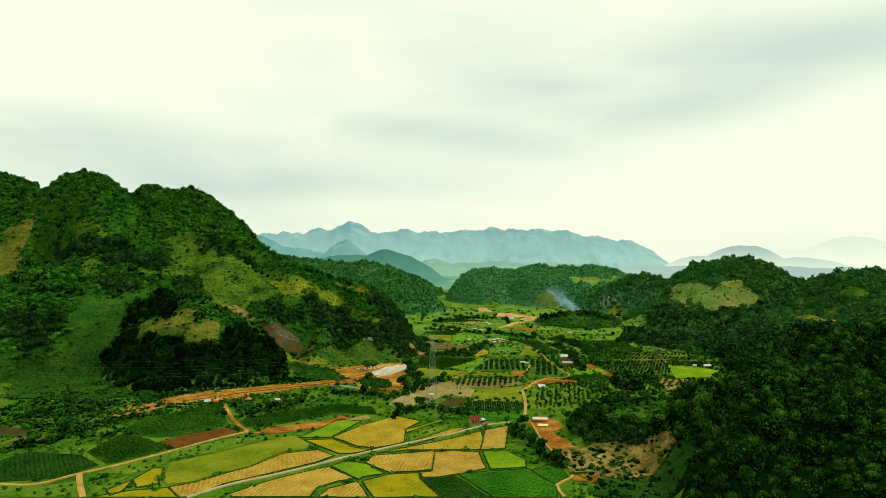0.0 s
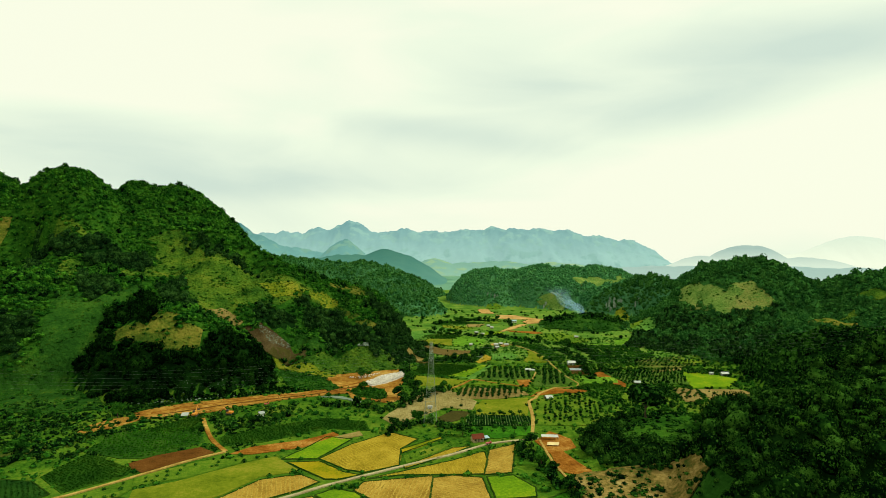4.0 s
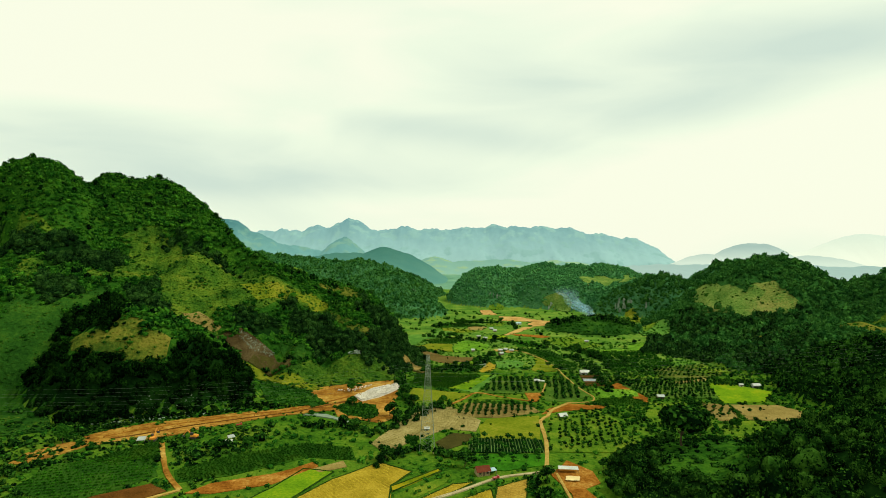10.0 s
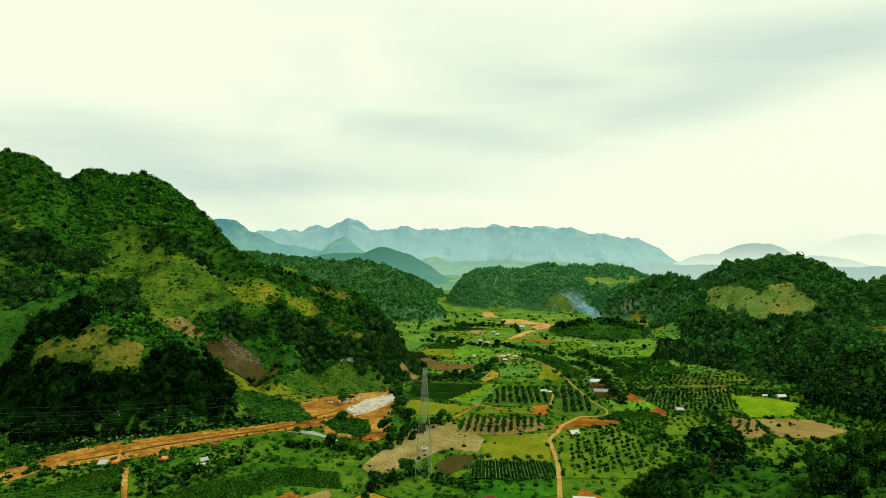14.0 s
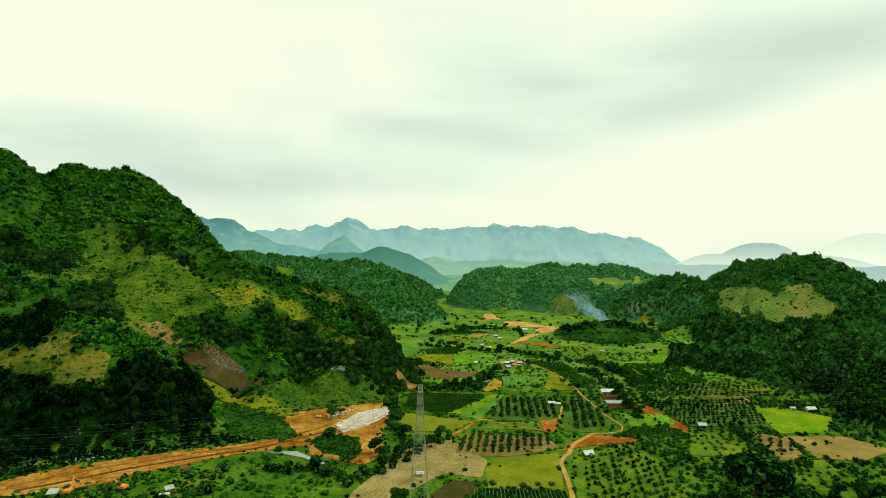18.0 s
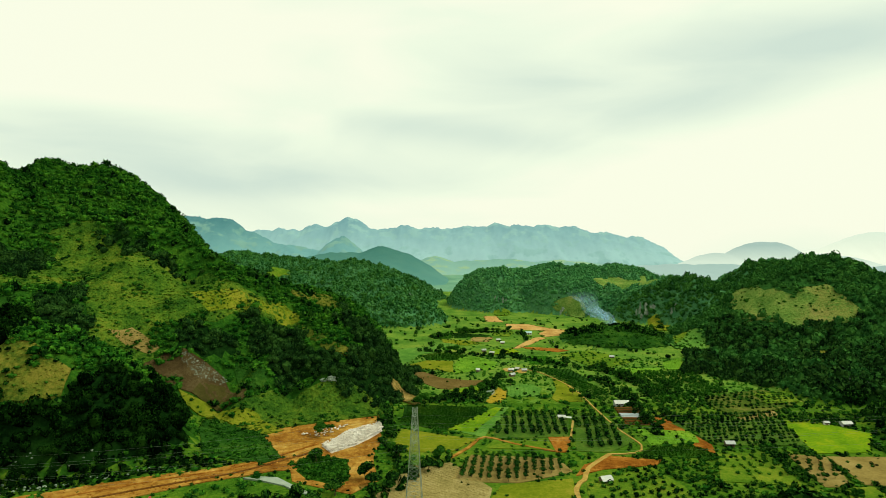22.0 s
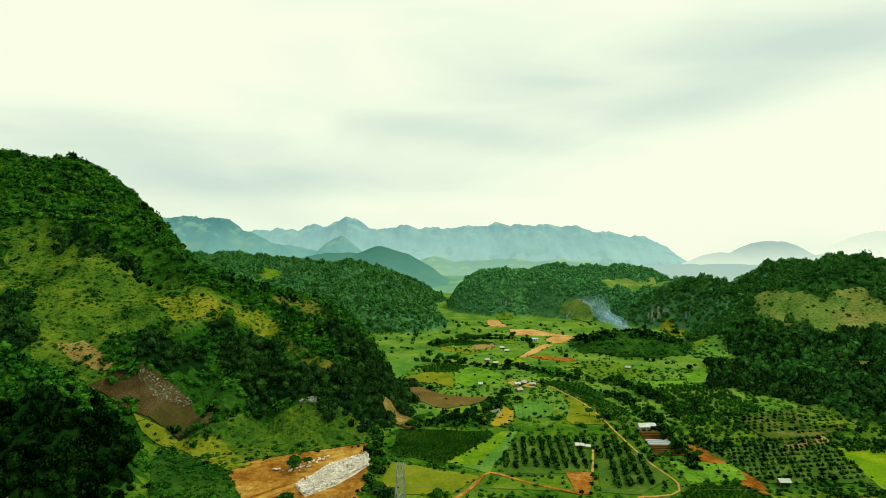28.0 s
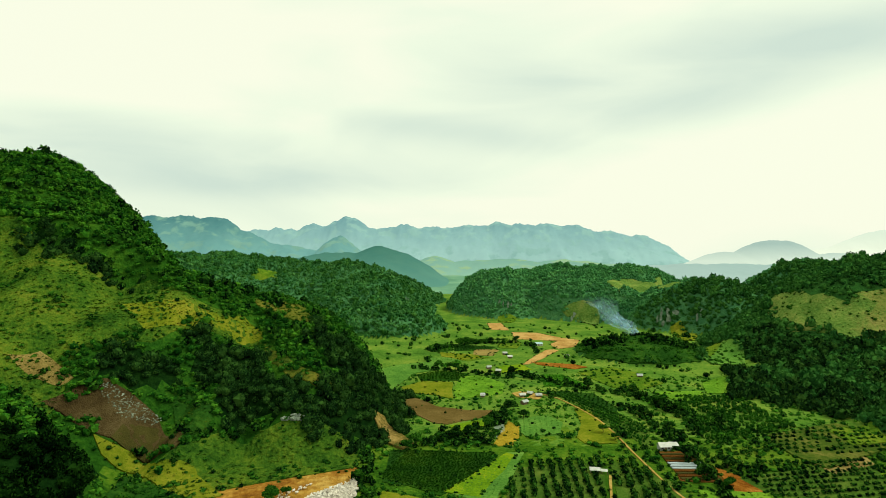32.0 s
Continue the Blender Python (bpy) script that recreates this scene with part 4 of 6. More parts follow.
# ---- woods ----
def crown_template(seed, leaves, core=1, size=0.34):
    """One crown of about unit radius: a lumpy body and many loose leaf clumps, as arrays."""
    rnd = np.random.RandomState(seed)
    bm = bmesh.new()
    bmesh.ops.create_icosphere(bm, subdivisions=core, radius=0.8)
    v = np.array([p.co[:] for p in bm.verts])
    f = np.array([[q.index for q in g.verts] for g in bm.faces])
    bm.free()
    lumps = rnd.normal(size=(5, 3))
    lumps /= np.linalg.norm(lumps, axis=1)[:, None]
    lumps[:, 2] = np.abs(lumps[:, 2]) * 0.8

    def swell(d):
        return 0.78 + 0.42 * np.max(np.clip(d @ lumps.T, 0, 1) ** 3, axis=1)

    d = v / np.linalg.norm(v, axis=1)[:, None]
    v = d * (0.86 * swell(d) * (1 + rnd.uniform(-0.12, 0.12, len(v))))[:, None]
    d = rnd.normal(size=(leaves, 3))
    d[:, 2] = np.abs(d[:, 2]) * 1.0 - 0.25
    d /= np.linalg.norm(d, axis=1)[:, None]
    c = d * (swell(d) * rnd.uniform(0.82, 1.12, leaves))[:, None]
    nrm = d + rnd.normal(size=d.shape) * 0.55
    nrm /= np.linalg.norm(nrm, axis=1)[:, None]
    a = np.cross(nrm, rnd.normal(size=d.shape))
    a /= np.linalg.norm(a, axis=1)[:, None]
    b = np.cross(nrm, a)
    s = size * rnd.uniform(0.6, 1.3, leaves)[:, None]
    quad = np.stack([c - a * s, c - b * s * 0.7, c + a * s, c + b * s * 0.7], 1).reshape(-1, 3)
    k = len(v) + np.arange(leaves)[:, None] * 4
    tris = np.concatenate([f, np.concatenate([k, k + 1, k + 2], 1), np.concatenate([k, k + 2, k + 3], 1)])
    return np.concatenate([v, quad]), tris


def scatter(name, label, spots, templates, material, category="woodland"):
    """Many crowns as one mesh. spots: rows of x, y, z, radius, height."""
    spots = np.asarray(spots)
    rnd = np.random.RandomState(len(spots))
    pick, turn = rnd.randint(len(templates), size=len(spots)), rnd.uniform(0, 6.283, len(spots))
    vs, ts, base = [], [], 0
    for i, (tv, tt) in enumerate(templates):
        s = spots[pick == i]
        if not len(s):
            continue
        c, n = np.cos(turn[pick == i])[:, None], np.sin(turn[pick == i])[:, None]
        x = (tv[None, :, 0] * c - tv[None, :, 1] * n) * s[:, 3:4] + s[:, 0:1]
        y = (tv[None, :, 0] * n + tv[None, :, 1] * c) * s[:, 3:4] + s[:, 1:2]
        z = tv[None, :, 2] * s[:, 4:5] + s[:, 2:3] + s[:, 4:5] * 0.62
        vs.append(np.stack([x, y, z], -1).reshape(-1, 3))
        ts.append((tt[None] + (np.arange(len(s)) * len(tv))[:, None, None]).reshape(-1, 3) + base)
        base += len(s) * len(tv)
    ob = new(name, tri_mesh(name, np.concatenate(vs), np.concatenate(ts), MATS[material]))
    return tagged(ob, label, category, kind="stuff")


def spread(x0, x1, y0, y1, gap, keep, seed):
    """Jittered spots in a rectangle for which keep(x, y, z) holds."""
    rnd = np.random.RandomState(seed)
    gx, gy = np.meshgrid(np.arange(x0, x1, gap), np.arange(y0, y1, gap))
    x, y = gx.ravel() + rnd.uniform(-0.5, 0.5, gx.size) * gap, gy.ravel() + rnd.uniform(-0.5, 0.5, gx.size) * gap
    z = land(x, y)
    # fitted to the camera's view: spots behind crests or beside its view are dropped
    k = keep(x, y, z, rnd) & (land(x, y - 15) < z + 7) & (np.abs(x) < 0.84 * y + 30)
    return x[k], y[k], z[k], rnd


def near_road(x, y, extra=2.0):
    r = np.zeros(np.shape(x), bool)
    for width, pts in ROADS:
        for (x0, y0), (x1, y1) in zip(pts, pts[1:]):
            dx, dy = x1 - x0, y1 - y0
            t = np.clip(((x - x0) * dx + (y - y0) * dy) / (dx * dx + dy * dy), 0, 1)
            r |= np.hypot(x - x0 - t * dx, y - y0 - t * dy) < width / 2 + extra
    return r


def open_land(x, y):
    return in_any(CLEARINGS, x, y) | in_any(FIELDS, x, y) | near_road(x, y)


def shrunk(poly, k):
    cx, cy = sum(p[0] for p in poly) / len(poly), sum(p[1] for p in poly) / len(poly)
    return [(cx + (x - cx) * k, cy + (y - cy) * k) for x, y in poly]


INNER = [shrunk(p, 0.97) for p in CLEARINGS]


def wood_keep(low, thin=0.0):
    def keep(x, y, z, r):
        wx, wy = wander(x, y)
        return (z > low) & ~in_any(INNER, wx, wy) & ~in_any(FIELDS, x, y) & ~near_road(x, y) & ~in_any(YARDS, x, y) & (r.uniform(size=len(x)) > thin)
    return keep


def plant(name, label, box, gap, sizes, templates, material, seed, keep, squash=(0.75, 1.15), up=0.0):
    x, y, z, rnd = spread(*box, gap, keep, seed)
    rad = rnd.uniform(*sizes, len(x)) * np.where(rnd.uniform(size=len(x)) > 0.88, 1.4, 1.0)
    return scatter(name, label, np.stack([x, y, z - 0.3 + up, rad, rad * rnd.uniform(*squash, len(x))], 1), templates, material)


YARDS, BARE, GRASSY, DRY = ROLES["yard"], ROLES["bare"], ROLES["grass"], ROLES["dry"]
MEADOWS = GRASSY + DRY + BARE + ROLES["scrub"] + ROLES["hill_meadow"]
MID = [crown_template(i, 40, 1, 0.34) for i in range(6)]
NEAR = [crown_template(20 + i, 120, 1, 0.17) for i in range(6)]
TALL = [crown_template(120 + i, 240, 2, 0.115) for i in range(4)]
FAR = [crown_template(40 + i, 22, 1, 0.42) for i in range(5)]
FARTHEST = [crown_template(80 + i, 9, 1, 0.55) for i in range(5)]
BUSH = [crown_template(60 + i, 16, 1, 0.42) for i in range(5)]


def tuft_template(seed, blades=7):
    rnd = np.random.RandomState(seed)
    a = rnd.uniform(0, 6.283, blades)
    out, lean = np.stack([np.cos(a), np.sin(a), np.zeros(blades)], 1), rnd.uniform(0.4, 1.0, blades)[:, None]
    side = np.stack([-np.sin(a), np.cos(a), np.zeros(blades)], 1) * 0.28
    up = np.array([[0, 0, 1.0]])
    v = np.stack([out * 0.1 - up * 0.7, out * lean * 0.6 + side + up * 0.25, out * lean * 1.15 + up * rnd.uniform(0.0, 0.5, blades)[:, None], out * lean * 0.6 - side + up * 0.25], 1).reshape(-1, 3)
    k = np.arange(blades)[:, None] * 4
    return v, np.concatenate([np.concatenate([k, k + 1, k + 2], 1), np.concatenate([k, k + 2, k + 3], 1)])


TUFT = [tuft_template(i) for i in range(5)]

THICK = [crown_template(100 + i, 24, 1, 0.28) for i in range(6)]
hill = (-570, -12, 385, 720)
for wood, sort, said in ((STANDS[:2], "shaded_wood", "tall dark wood at the foot of the karst hill, shade put into its green"), (STANDS[2:], "east_wood", "stands of tall green wood in the folds of the karst hill")):
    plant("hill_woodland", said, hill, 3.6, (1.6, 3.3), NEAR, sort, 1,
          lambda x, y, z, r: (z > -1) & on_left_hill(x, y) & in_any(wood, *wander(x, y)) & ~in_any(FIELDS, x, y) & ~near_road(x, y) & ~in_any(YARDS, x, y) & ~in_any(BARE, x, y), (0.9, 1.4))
plant("hill_brush", "dense green brush and small trees over the upper karst hill", hill, 3.3, (1.2, 2.6), THICK, "brush", 21,
      lambda x, y, z, r: wood_keep(2.5, 0.04)(x, y, z, r) & ~dark_stand(x, y) & ((z > 96) | (clumps(x, y, 60) > 0.28) | ((x > -125) & (y > 605))), (0.7, 1.2))
plant("hill_brush", "low green brush between the woods of the hill", hill, 2.8, (0.6, 1.6), BUSH, "brush", 14,
      lambda x, y, z, r: wood_keep(2.0, 0.1)(x, y, z, r) & ~dark_stand(x, y) & (z < 88) & (clumps(x, y, 19) + r.uniform(-0.25, 0.25, len(x)) > 0.45), (0.6, 1.0))
plant("hill_brush", "scattered dark trees in the brush of the hill", hill, 8.0, (1.6, 3.2), MID, "woods", 15,
      lambda x, y, z, r: wood_keep(2.5, 0.45)(x, y, z, r) & ~dark_stand(x, y), (0.9, 1.3))
plant("near_woodland", "dense dark green woodland on the near slope", (60, 400, 195, 400), 3.7, (1.2, 2.5), NEAR, "near_wood", 2, wood_keep(1.5, 0.04), (0.8, 1.3))
plant("near_woodland", "dense dark green woodland over the shoulder of the near slope", (180, 460, 400, 545), 4.0, (1.4, 2.9), MID, "woods", 29, wood_keep(1.5, 0.05), (0.8, 1.3))
plant("hill_woodland", "dense green woodland on the rounded hills", (180, 760, 545, 985), 4.2, (1.3, 3.0), FAR, "woods_mid_haze", 3, wood_keep(2.0, 0.05), (0.7, 1.4))
plant("hill_woodland", "taller spreading trees among the woodland of the rounded hills", (200, 700, 560, 985), 9.5, (2.4, 4.4), MID, "woods_mid_haze", 30, wood_keep(6.0, 0.35), (0.9, 1.5))
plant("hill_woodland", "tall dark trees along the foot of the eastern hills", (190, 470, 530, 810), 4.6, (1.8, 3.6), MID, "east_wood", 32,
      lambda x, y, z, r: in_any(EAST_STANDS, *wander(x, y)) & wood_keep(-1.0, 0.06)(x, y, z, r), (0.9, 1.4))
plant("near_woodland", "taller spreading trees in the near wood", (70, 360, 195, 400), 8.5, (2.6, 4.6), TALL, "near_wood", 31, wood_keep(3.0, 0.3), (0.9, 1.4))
plant("far_woodland", "dense green woodland on the middle hills", (0, 640, 985, 1600), 4.6, (1.2, 3.0), FARTHEST, "woods_far_haze", 4, wood_keep(2.0), (0.7, 1.5))
plant("far_woodland", "dense green woodland on the ridge across the valley", (-620, 20, 860, 1480), 4.6, (1.2, 2.8), FARTHEST, "ridge_wood_haze", 5, wood_keep(2.0), (0.7, 1.5))
plant("far_woodland", "taller darker trees among the woodland of the ridge", (-620, 20, 860, 1480), 10.0, (2.2, 4.4), FAR, "woods_mid_haze", 41, wood_keep(4.0, 0.35), (0.8, 1.4))
plant("far_woodland", "taller trees among the woodland of the middle hills", (0, 640, 985, 1500), 11.0, (2.2, 4.2), FAR, "woods_far_haze", 43, wood_keep(4.0, 0.35), (0.8, 1.4))
plant("hill_thicket", "small dark thickets in the grassy clearings", (-480, -30, 400, 660), 3.6, (0.9, 2.0), MID, "woods", 10,
      lambda x, y, z, r: in_any(GRASSY + DRY, x, y) & (clumps(x, y, 48) + r.uniform(-0.05, 0.05, len(x)) > 0.82), (0.7, 1.1), up=0.6)
plant("hill_scrub", "dark green scrub above the haul road", (-140, -65, 425, 495), 2.5, (0.5, 1.4), BUSH, "shrub", 25,
      lambda x, y, z, r: in_any(ROLES["scrub"][:1], x, y) & (clumps(x, y, 16) + r.uniform(-0.3, 0.3, len(x)) > 0.4), (0.6, 1.1), up=0.5)
# Scrub, partly standing in for the wood's shadow: the shade is in its colour.
plant("foot_scrub", "dark scrub among rocks at the foot of the hill wood, deepened by painted shade", (-215, -85, 370, 450), 2.2, (0.6, 1.6), BUSH, "shaded_wood", 26,
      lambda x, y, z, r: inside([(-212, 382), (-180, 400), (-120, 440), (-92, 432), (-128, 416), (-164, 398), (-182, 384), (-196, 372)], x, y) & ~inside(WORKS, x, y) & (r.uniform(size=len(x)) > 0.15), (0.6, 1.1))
plant("near_woodland", "dense dark green woodland behind the near slope", (80, 220, 130, 197), 4.0, (1.4, 2.7), NEAR, "near_wood", 27,
      lambda x, y, z, r: z > 0.6)
plant("valley_scrub", "dark weedy scrub below the haul road", (-270, -92, 296, 392), 2.9, (0.5, 1.5), BUSH, "near_wood", 28,
      lambda x, y, z, r: (z < 4) & ~in_any(FIELDS, x, y) & ~near_road(x, y, 1.5) & ~inside(WORKS, x, y) & (clumps(x, y, 30) + r.uniform(-0.3, 0.3, len(x)) > 0.3), (0.6, 1.1))
plant("near_scrub", "low green scrub at the edge of the near wood", (50, 260, 215, 420), 2.6, (0.6, 1.6), BUSH, "woods", 12,
      lambda x, y, z, r: in_any(ROLES["scrub"][1:], x, y) & (clumps(x, y, 24) + r.uniform(-0.3, 0.3, len(x)) > 0.5), (0.6, 1.0), up=0.6)
plant("knob_trees", "dark trees crowning the small hill", (140, 250, 770, 830), 3.6, (2.0, 3.5), MID, "woods", 13,
      lambda x, y, z, r: (np.hypot(x - 160, y - 790) < 14) | (np.hypot((x - 218) * 0.8, y - 790) < 20) | ((np.hypot(x - 190, y - 792) < 52) & (clumps(x, y, 26) > 0.72)), (0.85, 1.35))
plant("hill_grass", "rough tufted grass over the hillside clearings", (-480, -30, 360, 660), 1.7, (0.5, 1.1), TUFT, "grass", 16,
      lambda x, y, z, r: in_any(GRASSY, x, y) & (r.uniform(size=len(x)) > 0.35), (0.5, 0.9), up=0.6)
plant("hill_grass", "rough dry tufted grass on the spur", (-480, -30, 360, 660), 1.8, (0.5, 1.0), TUFT, "drygrass", 17,
      lambda x, y, z, r: in_any(DRY, x, y) & (r.uniform(size=len(x)) > 0.4), (0.5, 0.8), up=0.6)
plant("hill_scrub", "low green bushes dotted over the hillside clearings", (-480, -30, 360, 660), 2.3, (0.45, 1.5), BUSH, "shrub", 6,
      lambda x, y, z, r: in_any(MEADOWS, x, y) & ~in_any(BARE, x, y) & (clumps(x, y, 22) + r.uniform(-0.3, 0.3, len(x)) > 0.74), (0.6, 1.0), up=0.6)
plant("hill_scrub", "low green bushes on the meadows of the rounded hills", (125, 460, 560, 920), 3.6, (0.6, 1.8), BUSH, "shrub", 7,
      lambda x, y, z, r: in_any(MEADOWS, x, y) & (clumps(x, y, 26) + r.uniform(-0.3, 0.3, len(x)) > np.where(x < 252, 0.36, 0.68)), (0.6, 1.0), up=0.6)
plant("valley_scrub", "mixed green bushes and weeds between the fields", (-270, 300, 205, 700), 3.4, (0.5, 1.6), BUSH, "brush", 8,
      lambda x, y, z, r: (z < 2.6) & ~open_land(x, y) & (clumps(x, y, 34) + r.uniform(-0.35, 0.35, len(x)) > 0.55), (0.6, 1.0))
plant("valley_scrub", "green bushes between the farther fields", (-160, 300, 700, 1000), 6.5, (0.8, 2.2), BUSH, "brush", 9,
      lambda x, y, z, r: (z < 2.2) & ~open_land(x, y) & (clumps(x, y, 50) + r.uniform(-0.15, 0.15, len(x)) > 0.74), (0.6, 1.0))



def fringe(name, label, polys, gap, sizes, seed, share=0.75, wide=2.0):
    """Bushes and saplings along the uneven edges of clearings."""
    rnd = np.random.RandomState(seed)
    out = []
    for poly in polys:
        for (x0, y0), (x1, y1) in zip(poly, poly[1:] + poly[:1]):
            n = max(1, int(math.dist((x0, y0), (x1, y1)) / gap))
            for k in range(n):
                if rnd.uniform() < share:
                    x, y = x0 + (x1 - x0) * k / n + rnd.normal() * wide, y0 + (y1 - y0) * k / n + rnd.normal() * wide
                    r = rnd.uniform(*sizes)
                    out.append((x, y, float(land(x, y)) - 0.2, r, r * rnd.uniform(0.7, 1.1)))
    return scatter(name, label, out, MID, "woods", "bushes")


plant("valley_trees", "dark trees dotted between the fields of the valley", (-60, 300, 540, 1000), 7.5, (1.2, 2.9), MID, "woods", 22,
      lambda x, y, z, r: (z < 2.6) & ~in_any(FIELDS, x, y) & ~near_road(x, y, 1.0) & (clumps(x, y, 70) + r.uniform(-0.2, 0.2, len(x)) > 0.84), (0.8, 1.3))

plant("valley_weeds", "small dark weeds and saplings dotted over the plots", (-30, 300, 330, 760), 3.4, (0.35, 0.95), BUSH, "woods", 23,
      lambda x, y, z, r: (z < 3) & ~near_road(x, y, 0.5) & ~in_any(DIRTS, x, y) & (clumps(x, y, 27) + r.uniform(-0.3, 0.3, len(x)) > 0.93), (0.7, 1.2), up=0.4)
plant("valley_scrub", "dark scrub along the foot of the eastern hills", (96, 300, 330, 570), 3.3, (0.6, 1.5), MID, "woods", 24,
      lambda x, y, z, r: (z < 4) & ~in_any(FIELDS, x, y) & ~near_road(x, y, 1.0) & (clumps(x, y, 30) + r.uniform(-0.25, 0.25, len(x)) > 0.5), (0.7, 1.2))

fringe("edge_thicket", "dark bushes along the edges of the hillside clearings", GRASSY + DRY + ROLES["scrub"] + ROLES["hill_meadow"], 3.2, (0.5, 1.5), 3, 0.6, 1.6)
fringe("edge_thicket", "weeds and bushes along the works yard and banks", YARDS[:2], 2.4, (0.4, 1.1), 4, 0.6, 1.2)
fringe("field_margin", "weedy bushes along field margins", FIELDS[37:], 3.0, (0.3, 1.1), 5, 0.42, 0.8)
fringe("road_verge", "weeds and scrub along the haul road", [WORKS], 2.2, (0.35, 1.0), 6, 0.65, 1.3)

plant("verge_bushes", "green bushes on the weedy island in the works yard", (-75, -30, 405, 448), 2.2, (0.7, 1.6), MID, "shrub", 18, lambda x, y, z, r: inside(YARDS[-2], x, y), (0.7, 1.1))
plant("hill_grass", "tufted olive grass on the meadows of the rounded hills", (140, 520, 240, 890), 2.4, (0.6, 1.2), TUFT, "grass", 19,
      lambda x, y, z, r: in_any(ROLES["hill_meadow"], x, y) & (r.uniform(size=len(x)) > 0.4), (0.4, 0.8), up=0.6)

# ---- crops ----
CROPS = {  # kind: row gap, plant gap, radius, height, material
    "rows": (3.2, 1.5, 0.95, 0.9, "bgreen"), "mgreen": (1.7, 1.4, 0.8, 0.9, "mgreen"), "dgreen": (1.8, 1.5, 0.75, 0.6, "dgreen"), "bgreen": (1.5, 1.3, 0.7, 0.5, "bgreen"),
    "lgreen": (3.4, 2.6, 0.8, 0.6, "lgreen"), "ggreen": (2.0, 1.8, 0.55, 0.4, "ggreen"), "olive": (4.5, 3.6, 0.9, 0.8, "shrub"),
}


def heading(poly):
    """The direction of a field's longest side, in radians."""
    (x0, y0), (x1, y1) = max(zip(poly, poly[1:] + poly[:1]), key=lambda s: math.dist(*s))
    return math.atan2(y1 - y0, x1 - x0)


def row_spots(poly, row_gap, gap, angle, jitter=0.15, seed=0):
    rnd = np.random.RandomState(seed)
    c, s = math.cos(angle), math.sin(angle)
    cx, cy = sum(p[0] for p in poly) / len(poly), sum(p[1] for p in poly) / len(poly)
    reach = max(math.dist(p, (cx, cy)) for p in poly) + row_gap
    a, b = np.meshgrid(np.arange(-reach, reach, gap), np.arange(-reach, reach, row_gap))
    a, b = a.ravel() + rnd.normal(size=a.size) * gap * jitter, b.ravel() + rnd.normal(size=b.size) * row_gap * jitter * 0.5
    x, y = cx + a * c - b * s, cy + a * s + b * c
    k = inside(poly, x, y) & ~near_road(x, y, 0.5)
    return x[k], y[k], rnd


